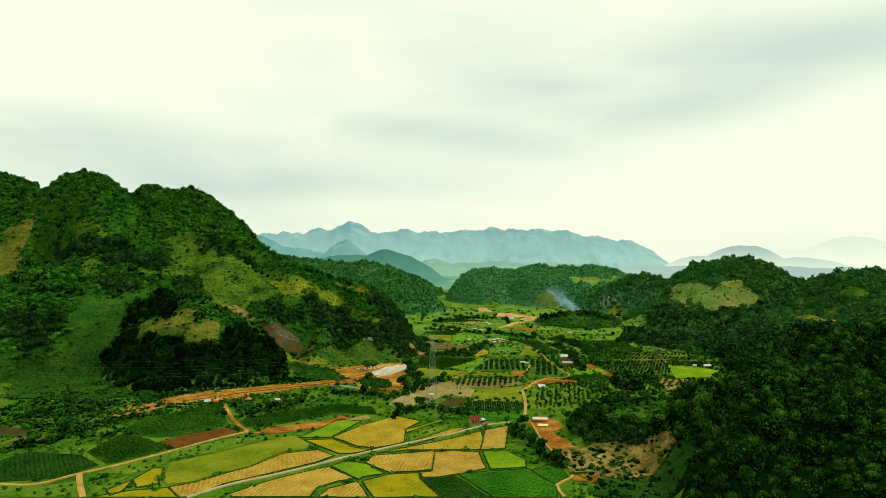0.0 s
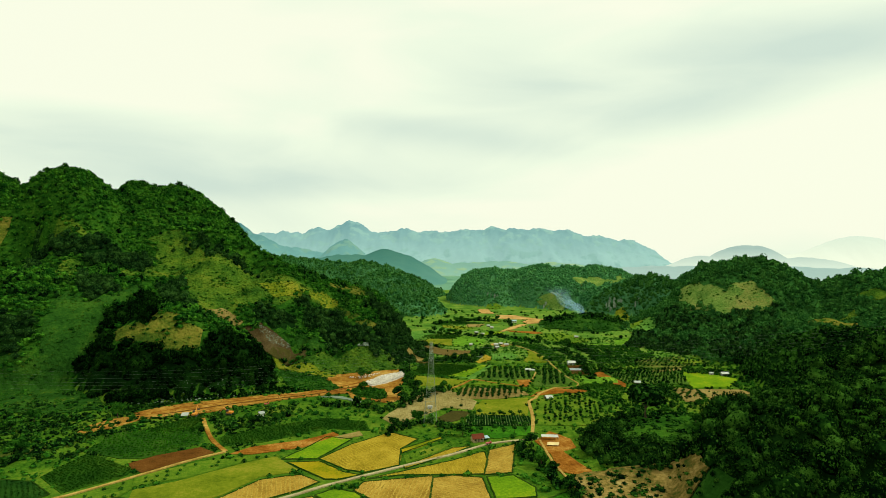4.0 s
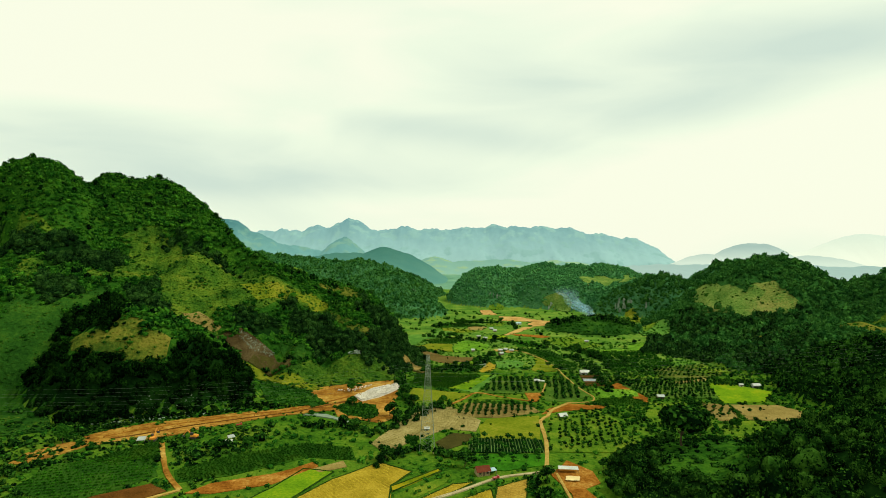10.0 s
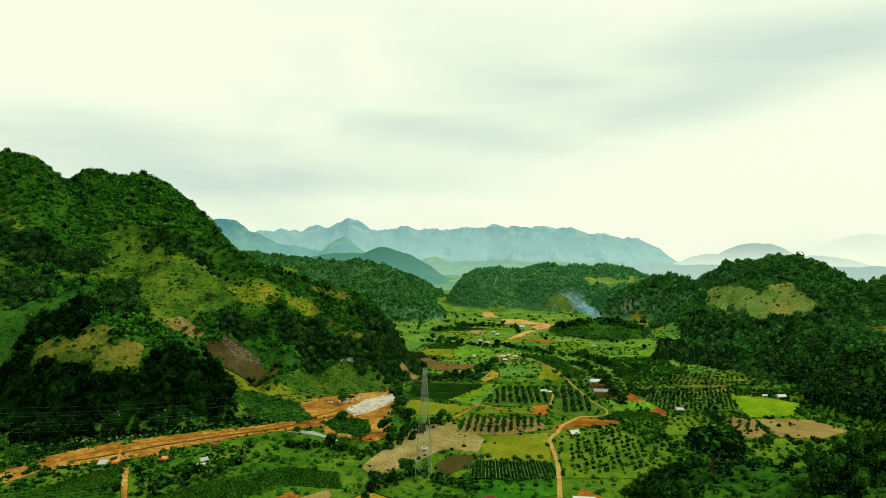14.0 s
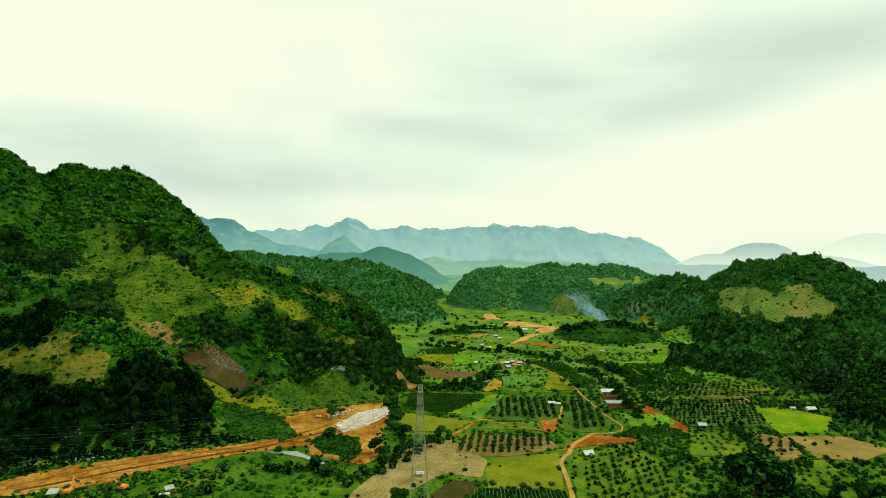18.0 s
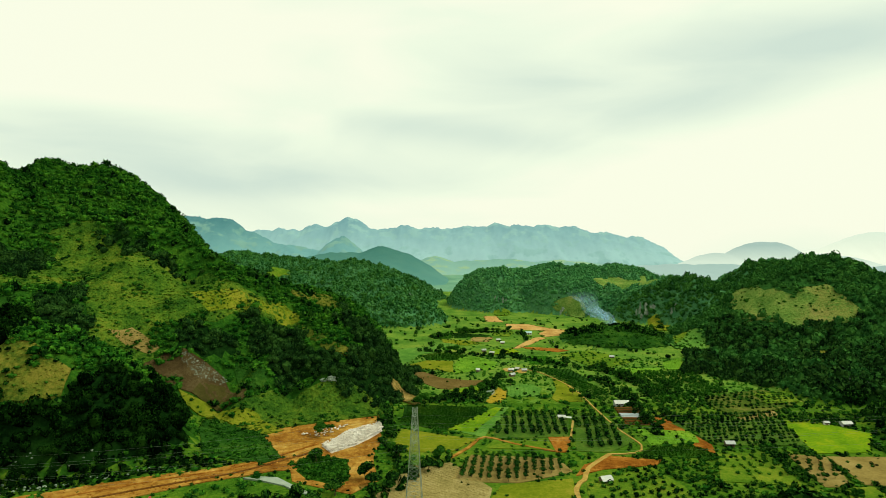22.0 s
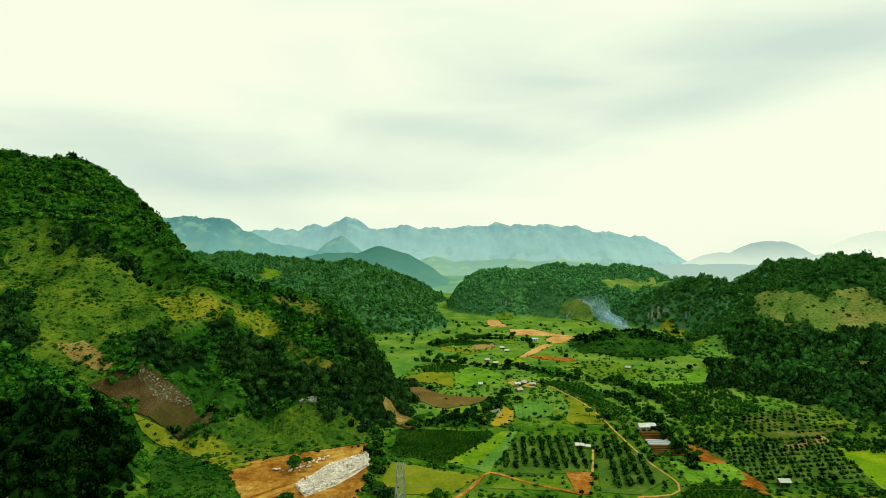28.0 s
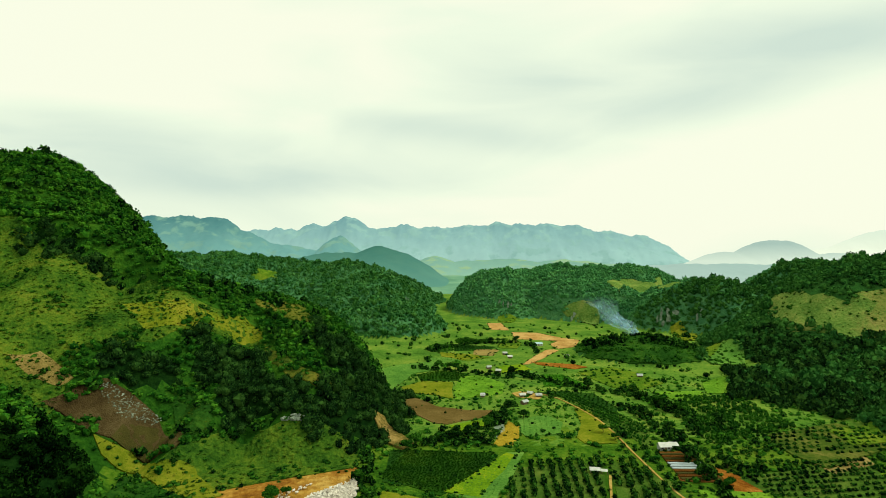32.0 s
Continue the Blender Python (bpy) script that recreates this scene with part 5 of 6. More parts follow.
def sow(ob, kind, poly, seed):
    """Crop plants in rows on a field, or windrows of straw, as one part of it."""
    angle = heading(poly)
    base = max(v.co.z for v in ob.data.vertices)
    if kind in CROPS:
        row_gap, gap, rad, high, material = CROPS[kind]
        far = sum(p[1] for p in poly) / len(poly) > 560
        if far:
            row_gap, gap, rad = row_gap * 1.6, gap * 1.6, rad * 1.4
        x, y, rnd = row_spots(shrunk(poly, 0.97), row_gap, gap, angle, 0.2, seed)
        if len(x) < 3:
            return
        if kind in ("olive", "lgreen"):
            k = clumps(x, y, 18) + rnd.uniform(-0.3, 0.3, len(x)) > 0.5
            x, y = x[k], y[k]
        r = rad * rnd.uniform(0.75, 1.25, len(x))
        crop = scatter("crop_rows", "", np.stack([x, y, land(x, y) + (base if base < 1 else 0.6) - 0.1, r, r * high], 1), TUFT if kind != "olive" else BUSH, material)
        crop.name, crop.parent = "crop_plants", ob
        del crop["category"]
    elif kind in ("straw", "ochre", "stubble"):
        x, y, rnd = row_spots(shrunk(poly, 0.96), 1.9, 1.5, angle + 1.2, 0.12, seed)
        vs, ts = [], []
        c, s = math.cos(angle + 1.2), math.sin(angle + 1.2)
        for i, (px, py) in enumerate(zip(x, y)):
            ln, wd, h, tw = rnd.uniform(0.5, 0.95), rnd.uniform(0.28, 0.5), rnd.uniform(0.15, 0.4), rnd.normal() * 0.2
            d, n = np.array([c - s * tw, s + c * tw]), np.array([-s - c * tw, c - s * tw])
            for u, w2, hh in ((-ln, -wd, 0), (-ln, wd, 0), (ln, wd, 0), (ln, -wd, 0), (-ln * 0.7, 0, h), (ln * 0.7, 0, h)):
                q = np.array([px, py]) + d * u + n * w2
                vs.append((q[0], q[1], base - 0.05 + hh))
            k = i * 6
            ts += [(k, k + 4, k + 1), (k + 2, k + 5, k + 3), (k, k + 3, k + 5), (k, k + 5, k + 4), (k + 1, k + 4, k + 5), (k + 1, k + 5, k + 2)]
        rows_ob = tagged(new("straw_rows", tri_mesh("straw_rows", vs, ts, MATS["gold_row" if kind == "ochre" else "straw_row" if kind == "straw" else "stubble"])), kind="stuff")
        rows_ob.parent = ob
    if kind in ("straw", "ochre", "yellow", "ygreen", "bgreen", "dgreen", "ggreen") and poly[0][1] < 440:
        bm = bmesh.new()
        for (x0, y0), (x1, y1) in zip(poly, poly[1:] + poly[:1]):
            d = Vector((x1 - x0, y1 - y0)).normalized()
            n = Vector((-d.y, d.x))
            m = max(2, int(math.dist((x0, y0), (x1, y1)) / 3))
            prev = None
            for k in range(m + 1):
                q = Vector((x0, y0)).lerp(Vector((x1, y1)), k / m) + n * random.uniform(-0.15, 0.15)
                row = []
                for o, h in ((-0.4, -0.1), (-0.18, 0.26), (0.18, 0.26), (0.4, -0.1)):
                    p = q + n * o * random.uniform(0.8, 1.3)
                    row.append(bm.verts.new((p.x, p.y, float(land(p.x, p.y)) + (base if base < 1 else 0.6) + h * random.uniform(0.7, 1.2))))
                if prev:
                    for j in range(3):
                        bm.faces.new((prev[j + 1], prev[j], row[j], row[j + 1]))
                prev = row
        me = bpy.data.meshes.new("bund")
        bmesh.ops.recalc_face_normals(bm, faces=bm.faces[:])
        bm.to_mesh(me)
        bm.free()
        me.materials.append(MATS["bund"])
        new("bund", me).parent = ob


for i, (ob, kind, poly) in enumerate(SOWN):
    sow(ob, kind, poly, i)


# ---- things ----
def part(name, bm, material, parent, label=""):
    """Links a bmesh as one mesh object under a thing or a part."""
    me = bpy.data.meshes.new(name)
    bmesh.ops.recalc_face_normals(bm, faces=bm.faces[:])
    bm.to_mesh(me)
    bm.free()
    me.materials.append(MATS[material])
    ob = new(name, me)
    ob.parent = parent
    return tagged(ob, label)


def thing(name, label, category, at, turn=0.0, group=""):
    ob = new(name)
    ob.matrix_world = pose(*at, 0, 0, turn)
    return tagged(ob, label, category, group)


def box(bm, x0, x1, y0, y1, z0, z1):
    v = [bm.verts.new((x, y, z)) for z in (z0, z1) for x, y in ((x0, y0), (x1, y0), (x1, y1), (x0, y1))]
    for f in ((3, 2, 1, 0), (4, 5, 6, 7), (0, 1, 5, 4), (1, 2, 6, 5), (2, 3, 7, 6), (3, 0, 4, 7)):
        bm.faces.new([v[i] for i in f])
    return v


def rod(bm, a, b, r0, r1=None, sides=5):
    """A tapered round bar from a to b."""
    a, b, r1 = Vector(a), Vector(b), r0 if r1 is None else r1
    z = (b - a).normalized()
    x = z.orthogonal().normalized()
    y = z.cross(x)
    rings = []
    for p, r in ((a, r0), (b, r1)):
        rings.append([bm.verts.new(p + (x * math.cos(k * 6.2832 / sides) + y * math.sin(k * 6.2832 / sides)) * r) for k in range(sides)])
    for k in range(sides):
        bm.faces.new((rings[0][k], rings[0][(k + 1) % sides], rings[1][(k + 1) % sides], rings[1][k]))
    bm.faces.new(rings[0][::-1])
    bm.faces.new(rings[1])


def plain(name, colour, rough=0.6, metal=0.0, spread=0.85):
    m = mat(name, [tuple(c * spread for c in colour), colour, tuple(min(1, c / spread) for c in colour)], 0.5, rough=rough, bump=0.02, fine=3)
    m.node_tree.nodes["Principled BSDF"].inputs["Metallic"].default_value = metal
    return m


plain("galvanised", (0.20, 0.25, 0.19), 0.6, 0.2)
plain("white_sheet", (0.44, 0.46, 0.41), 0.45)
plain("blue_sheet", (0.30, 0.46, 0.48), 0.4)
plain("grey_sheet", (0.32, 0.35, 0.32), 0.5)
plain("red_tile", (0.13, 0.035, 0.018), 0.9)
plain("cream_wall", (0.36, 0.28, 0.14), 0.9)
plain("white_wall", (0.6, 0.58, 0.5), 0.9)
plain("dark_opening", (0.02, 0.02, 0.018), 0.8)
plain("timber", (0.14, 0.09, 0.05), 0.8)
plain("orange_paint", (0.62, 0.24, 0.02), 0.45)
plain("black_steel", (0.025, 0.025, 0.025), 0.6)
plain("red_paint", (0.35, 0.03, 0.025), 0.4)
plain("tarp", (0.62, 0.48, 0.2), 0.8)
plain("porcelain", (0.16, 0.17, 0.15), 0.3)
plain("black_net", (0.03, 0.04, 0.025), 0.9)
plain("net_row", (0.13, 0.22, 0.06), 0.9)
plain("film_row", (0.26, 0.33, 0.34), 0.5)


# -- transmission tower and its cables
def lattice_tower(at, high=47.7, half=3.7):
    t = thing("transmission_tower", "tall slender galvanised steel lattice pylon beside a straw field", "pylon", at)

    def width(z):
        return half * (1 - z / high) ** 1.0 * 0.80 + 0.75 if z < 26 else 0.75 + half * 0.80 * (1 - 26 / high) * (1 - (z - 26) / (high - 26)) * 0.9 + 0.0

    levels = [0.0]
    while levels[-1] < high - 1.2:
        levels.append(min(high, levels[-1] + max(2.0, width(levels[-1]) * 1.35)))
    corners = ((-1, -1), (1, -1), (1, 1), (-1, 1))
    for sx, sy in corners:
        bm = bmesh.new()
        for z0, z1 in zip(levels, levels[1:]):
            w0, w1 = width(z0), width(z1)
            rod(bm, (sx * w0, sy * w0, z0), (sx * w1, sy * w1, z1), 0.12, 0.11, 4)
        part("leg", bm, "galvanised", t)
    for k in range(4):
        (ax, ay), (bx, by) = corners[k], corners[(k + 1) % 4]
        bm = bmesh.new()
        for z0, z1 in zip(levels, levels[1:]):
            w0, w1 = width(z0), width(z1)
            rod(bm, (ax * w0, ay * w0, z0), (bx * w1, by * w1, z1), 0.05, None, 4)
            rod(bm, (bx * w0, by * w0, z0), (ax * w1, ay * w1, z1), 0.05, None, 4)
            rod(bm, (ax * w1, ay * w1, z1), (bx * w1, by * w1, z1), 0.05, None, 4)
        part("bracing", bm, "galvanised", t)
    for z, reach in ((45.5, 3.2), (41.5, 3.8), (37.5, 3.4)):
        for side in (-1, 1):
            bm = bmesh.new()
            w = width(z)
            for sx in (-1, 1):
                rod(bm, (sx * w, side * w, z), (0, side * (w + reach), z + 0.2), 0.1, None, 4)
                rod(bm, (sx * w, side * w, z + 1.6), (0, side * (w + reach), z + 0.2), 0.08, None, 4)
            arm = part("crossarm", bm, "galvanised", t)
            bm = bmesh.new()
            for k in range(6):
                rod(bm, (0, side * (w + reach), z - 0.25 * k), (0, side * (w + reach), z - 0.25 * k - 0.12), 0.14, 0.05, 6)
            ins = part("insulator", bm, "porcelain", arm, "grey disc insulator string")
    for sx, sy in corners:
        bm = bmesh.new()
        box(bm, sx * width(0) - 0.6, sx * width(0) + 0.6, sy * width(0) - 0.6, sy * width(0) + 0.6, -0.6, 0.35)
        part("footing", bm, "concrete", t, "concrete footing")
    return t


TX, TY = -6.0, 358.0
lattice_tower((TX, TY, 0))


def cable(a, b, sag):
    bm = bmesh.new()
    prev = None
    for k in range(29):
        p = Vector(a).lerp(Vector(b), k / 28) - Vector((0, 0, 4 * sag * (k / 28) * (1 - k / 28)))
        ring = [bm.verts.new(p + Vector((0, math.cos(s * 2.0944), math.sin(s * 2.0944))) * 0.016) for s in range(3)]
        if prev:
            for s in range(3):
                bm.faces.new((prev[s], prev[(s + 1) % 3], ring[(s + 1) % 3], ring[s]))
        prev = ring
    me = bpy.data.meshes.new("power_cable")
    bm.to_mesh(me)
    bm.free()
    me.materials.append(MATS["galvanised"])
    tagged(new("power_cable", me), "thin grey power cable strung from the pylon", "cable", "cables of the power line")


for z, reach in ((44.0, 4.2), (40.0, 4.9), (36.0, 4.7)):
    for side in (-1, 1):
        cable((TX, TY + side * reach, z), (-560, TY - 20 + side * reach, z + 34), 30)
        cable((TX, TY + side * reach, z), (470, TY - 30 + side * reach, z + 66), 16)


# -- trees
def tree_thing(name, label, category, high, rad, lobes, seed, material="woods", trunk_share=0.45, leaves=120):
    rnd = random.Random(seed)
    t = new(name)
    tagged(t, label, category)
    bm = bmesh.new()
    pts = [Vector((0, 0, -0.6))]
    for k in range(1, 5):
        pts.append(Vector((rnd.uniform(-0.05, 0.05) * high, rnd.uniform(-0.05, 0.05) * high, high * trunk_share * 1.3 * k / 4)))
    r0 = high * 0.03 + 0.05
    for k in range(4):
        rod(bm, pts[k], pts[k + 1], r0 * (1 - 0.18 * k), r0 * (1 - 0.18 * (k + 1)), 7)
    part("trunk", bm, "bark", t, "grey-brown trunk")
    vs, ts, base = [], [], 0
    for k in range(lobes):
        a = 6.283 * k / max(1, lobes - 1) + rnd.uniform(-0.4, 0.4)
        spread_ = 0 if k == 0 else rad * rnd.uniform(0.45, 0.7)
        c = Vector((math.cos(a) * spread_, math.sin(a) * spread_, high * (rnd.uniform(0.52, 0.78) if k else 0.72)))
        if lobes > 1:
            bm = bmesh.new()
            rod(bm, pts[2 + k % 3], c, r0 * 0.45, r0 * 0.15, 5)
            part("limb", bm, "bark", t)
        v, f = crown_template(seed * 10 + k, leaves, 1, 0.26)
        s = rad * (rnd.uniform(0.5, 0.68) if lobes > 1 else 1.0)
        vs.append(v * np.array([s, s, s * (0.8 if lobes > 1 else high * 0.36 / rad)]) + np.array(c[:]))
        ts.append(f + base)
        base += len(v)
    crown = new("crown", tri_mesh("crown", np.concatenate(vs), np.concatenate(ts), MATS[material]))
    crown.parent = t
    return t


BIG = tree_thing("tree", "tall spreading broadleaf tree with a dark crown", "tree", 19, 9, 9, 3, leaves=200)
BIG.matrix_basis = pose(112, 338, float(land(112, 338)))
TREES = [tree_thing("tree", "dark green broadleaf tree in a hedgerow", "tree", 7.5, 3.2, 5, 11 + i, "woods" if i < 2 else "shrub") for i in range(3)]
HEDGES = [
    [(-216, 275), (-208, 283), (-200, 292), (-195, 308), (-187, 321), (-178, 334)], [(-78, 394), (-57, 394), (-34, 382), (-20, 403), (-12, 419), (-23, 452), (-29, 500), (-35, 529)],
    [(-15, 530), (9, 548), (32, 572)], [(-8, 542), (9, 548), (27, 542), (38, 581), (47, 617)], [(57, 709), (80, 680), (108, 656), (135, 641), (147, 595), (152, 568)],
]
HEDGES += [
    [(132, 656), (148, 614), (163, 559)], [(-10, 428), (8, 438)], [(40, 324), (47, 291), (52, 272), (55, 261)], [(-31, 338), (-8, 363), (17, 345)],
    [(-252, 330), (-224, 336), (-201, 362)], [(-119, 346), (-96, 366), (-85, 381)], [(-20, 720), (20, 712), (60, 690)], [(-10, 800), (40, 850), (80, 850)], [(120, 480), (128, 560), (118, 620)],
]
spots_big, rnd = [], np.random.RandomState(5)
for line in HEDGES:
    for (x0, y0), (x1, y1) in zip(line, line[1:]):
        n = max(1, int(math.dist((x0, y0), (x1, y1)) / 1.7))
        for k in range(n):
            x, y = x0 + (x1 - x0) * k / n + rnd.normal() * 2.0, y0 + (y1 - y0) * k / n + rnd.normal() * 2.6
            r = rnd.uniform(0.9, 2.4)
            spots_big.append((x, y, float(land(x, y)) - 0.2, r * (1.3 if x < -140 else 1), r * rnd.uniform(0.8, 1.2)))
            if rnd.uniform() < 0.085:
                proto = TREES[rnd.randint(3)]
                s = rnd.uniform(0.6, 1.15)
                copy_thing(proto, pose(x, y, float(land(x, y)), 0, 0, rnd.uniform(0, 360)) @ Matrix.Scale(s, 4))
scatter("hedgerow", "thick dark green hedgerow bushes along streams and field edges", spots_big, MID, "woods", "hedge")
for i, (x, y) in enumerate([(12, 337), (-40, 400), (-62, 470)]):
    TREES[i].matrix_basis = pose(x, y, 0, 0, 0, 40 * i)
for x, y, s in [(-56, 436, 0.9), (-58, 478, 0.6), (60, 402, 0.35), (63, 398, 0.35), (136, 512, 0.9), (122, 300, 0.8), (90, 330, 0.9), (100, 345, 0.9), (84, 315, 0.8), (75, 335, 0.7), (140, 380, 0.8), (150, 395, 0.7), (170, 400, 0.7), (165, 372, 0.9),
                (-232, 352, 1.0), (-215, 348, 0.9), (-190, 362, 1.2), (48, 600, 0.9), (52, 585, 0.8), (92, 560, 0.7), (95, 548, 0.6), (-30, 415, 1.1), (-26, 409, 0.9), (-24, 470, 0.8)]:
    copy_thing(TREES[int(x) % 3], pose(x, y, float(land(x, y)), 0, 0, x * 7 % 360) @ Matrix.Scale(s, 4))
# loose bushes and small trees of the clearing slopes
for x, y, s in [(-222, 436, 0.55), (-199, 432, 0.5), (-205, 441, 0.4), (-188, 440, 0.35), (-340, 520, 0.7), (-300, 500, 0.6)]:
    copy_thing(TREES[0], pose(x, y, float(land(x, y)) + 0.3, 0, 0, x) @ Matrix.Scale(s, 4))


# -- orchards
def orchard(poly, row_gap, gap, angle, rad, label, seed, keep=1.0, group=True, material="woods"):
    x, y, r = row_spots(poly, row_gap, gap, radians(angle), 0.1, seed)
    k = (r.uniform(size=len(x)) < keep) & ~in_any(DIRTS, x, y) & ~near_road(x, y, 1.2)
    x, y = x[k], y[k]
    if len(x) > 300 or not group:
        rr = rad * r.uniform(0.7, 1.25, len(x))
        return scatter("orchard", label, np.stack([x, y, land(x, y) + 0.3, rr, rr * 0.95], 1), MID if rad > 1.2 else BUSH, material, "orchard")
    proto = tree_thing("orchard_tree", label, "fruit tree", rad * 2.1, rad, 1, seed, material, 0.3, 60)
    proto["group"] = "orchard trees in rows"
    for i, (px, py) in enumerate(zip(x, y)):
        m = pose(px, py, float(land(px, py)) + 0.35, 0, 0, r.uniform(0, 360))
        if i == 0:
            proto.matrix_basis = m
        else:
            copy_thing(proto, m @ Matrix.Scale(r.uniform(0.65, 1.2), 4))


orchard([(8, 418), (17, 445), (60, 442), (61, 428), (36, 415), (24, 415)], 3.9, 2.1, 82, 1.2, "small round dark green fruit tree on dry tan soil", 31, 0.92)
orchard([(29, 478), (44, 516), (79, 521), (73, 478)], 4.6, 2.8, 85, 1.35, "rows of dark green fruit trees", 32, 0.95, False)
orchard([(74, 458), (84, 519), (99, 525), (104, 490), (95, 456)], 4.8, 3.4, 80, 1.5, "loose dark green fruit trees", 33, 0.8, False)
orchard([(124, 470), (140, 520), (207, 522), (192, 466), (145, 465)], 4.8, 3.2, 10, 1.15, "rows of low dark green orchard bushes", 34, 0.92, False)
orchard([(150, 530), (195, 575), (252, 571), (224, 530)], 5.0, 4.4, 12, 1.2, "dotted orchard bushes on dry grass", 35, 0.8, False)
orchard([(163, 640), (205, 635), (205, 572), (140, 540)], 4.4, 3.8, 15, 1.5, "dense green orchard bushes", 36, 0.8, False, "shrub")
orchard([(205, 500), (215, 520), (275, 520), (270, 505)], 4.0, 3.4, 10, 1.3, "rows of orchard bushes behind the farmhouse", 37, 0.9, False)
orchard([(146, 452), (170, 462), (190, 440), (182, 420), (160, 415)], 4.6, 3.6, 60, 1.1, "young dark fruit tree on dry tan soil", 38, 0.8)
orchard([(62, 360), (68, 412), (98, 432), (106, 408), (102, 370)], 4.6, 4.2, 30, 1.1, "dark weedy bushes on a pasture", 39, 0.85, False, "woods")
orchard([(78, 636), (92, 648), (120, 566), (108, 540), (100, 560)], 3.4, 2.8, 110, 1.0, "rows of green bushes beside the path", 40, 0.95, False, "shrub")
orchard([(100, 430), (112, 445), (138, 448), (124, 418), (106, 412)], 4.2, 3.4, 20, 1.0, "small bushes on olive ground", 41, 0.7, False, "shrub")

# -- trellis rows by the farmhouse
net = drape("vineyard", "forest_floor", [(13, 355), (18, 377), (54, 375), (53, 357)], "dark plot with pale trellised rows", "field")
for k in range(24):
    x = 14.5 + k * 1.62
    bm = bmesh.new()
    lean = 4.2 * (1 - k / 30)
    for s in range(6):
        y0, y1 = 356 + s * 3.3, 356 + (s + 1) * 3.3 - 0.15
        xa, xb = x + lean * (y0 - 356) / 20 * 0.4, x + lean * (y1 - 356) / 20 * 0.4
        w, h = random.uniform(0.2, 0.32), random.uniform(0.4, 0.65)
        v = [bm.verts.new(p) for p in ((xa - w, y0, 0.3), (xa + w, y0, 0.3), (xb + w, y1, 0.3), (xb - w, y1, 0.3), (xa, y0, h + 0.4), (xb, y1, h + 0.4))]
        for f in ((0, 1, 4), (2, 3, 5), (1, 2, 5, 4), (3, 0, 4, 5)):
            bm.faces.new([v[i] for i in f])
    part("trellis_row", bm, "net_row", net)
bed = drape("vegetable_plot", "bgreen", [(15, 337), (13, 353), (53, 355), (51, 341), (30, 333)], "bright green vegetable plot by the farmhouse", "field")
orchard([(14, 338), (16, 376), (53, 374), (51, 342)], 6.2, 4.4, 84, 1.25, "dark round tree between trellised rows", 42, 0.95)
orchard([(16, 374), (17, 378), (55, 376), (54, 372)], 6.2, 4, 84, 1.5, "dark round tree at the end of the rows", 43, 1.0)


# -- buildings
def corrugated(bm, w, low, high, n=28):
    """A ribbed roof sheet of width w from the eave (y, z) to the ridge (y, z), 7 cm thick."""
    prev = None
    for k in range(n + 1):
        x, lift = -w / 2 + w * k / n, 0.05 * (k % 2)
        row = [bm.verts.new((x, low[0], low[1] + lift)), bm.verts.new((x, high[0], high[1] + lift)), bm.verts.new((x, high[0], high[1] - 0.07)), bm.verts.new((x, low[0], low[1] - 0.07))]
        if prev:
            for s in range(4):
                bm.faces.new((prev[s], prev[(s + 1) % 4], row[(s + 1) % 4], row[s]))
        else:
            bm.faces.new(row)
        prev = row
    bm.faces.new(prev[::-1])


def house(name, label, at, turn, w, d, h, roof_high, wall, roof, over=0.5, open_front=False):
    t = thing(name, label, "building", at, turn)
    for nm, x0, x1, y0, y1 in (("wall", -w / 2, w / 2, d / 2 - 0.2, d / 2), ("wall", -w / 2, -w / 2 + 0.2, -d / 2 + 0.2, d / 2 - 0.2), ("wall", w / 2 - 0.2, w / 2, -d / 2 + 0.2, d / 2 - 0.2)):
        bm = bmesh.new()
        box(bm, x0, x1, y0, y1, -0.5, h)
        part(nm, bm, wall, t)
    if open_front:
        for k in range(4):
            x = -w / 2 + 0.15 + (w - 0.3) * k / 3
            bm = bmesh.new()
            rod(bm, (x, -d / 2 + 0.15, -0.5), (x, -d / 2 + 0.15, h), 0.1)
            part("post", bm, "timber", t)
    else:
        bm = bmesh.new()
        box(bm, -w / 2, w / 2, -d / 2, -d / 2 + 0.2, -0.5, h)
        front = part("wall", bm, wall, t)
        bm = bmesh.new()
        box(bm, -0.5, 0.5, -d / 2 - 0.04, -d / 2 + 0.03, 0, 2.05)
        part("door", bm, "timber", t, "brown wooden door")
        for sx in (-1, 1):
            bm = bmesh.new()
            box(bm, sx * w * 0.3 - 0.55, sx * w * 0.3 + 0.55, -d / 2 - 0.03, -d / 2 + 0.03, 0.95, 2.0)
            part("window", bm, "dark_opening", t, "dark shuttered window")
    for side in (-1, 1):
        bm = bmesh.new()
        y_e, z_e, zt = side * (d / 2 + over), h - over * roof_high / (d / 2) + 0.06, h + roof_high + 0.06
        corrugated(bm, w + 2 * over, (y_e, z_e), (0, zt))
        part("roof", bm, roof, t)
    for side in (-1, 1):
        bm = bmesh.new()
        x = side * (w / 2 - 0.1)
        v = [bm.verts.new((x + o, y, z)) for o in (-0.08, 0.08) for y, z in ((-d / 2 + 0.05, h), (d / 2 - 0.05, h), (0, h + roof_high))]
        bm.faces.new(v[:3])
        bm.faces.new(v[3:])
        for a, b2 in ((0, 1), (1, 2), (2, 0)):
            bm.faces.new((v[a], v[b2], v[b2 + 3], v[a + 3]))
        part("gable", bm, wall, t)
    return t


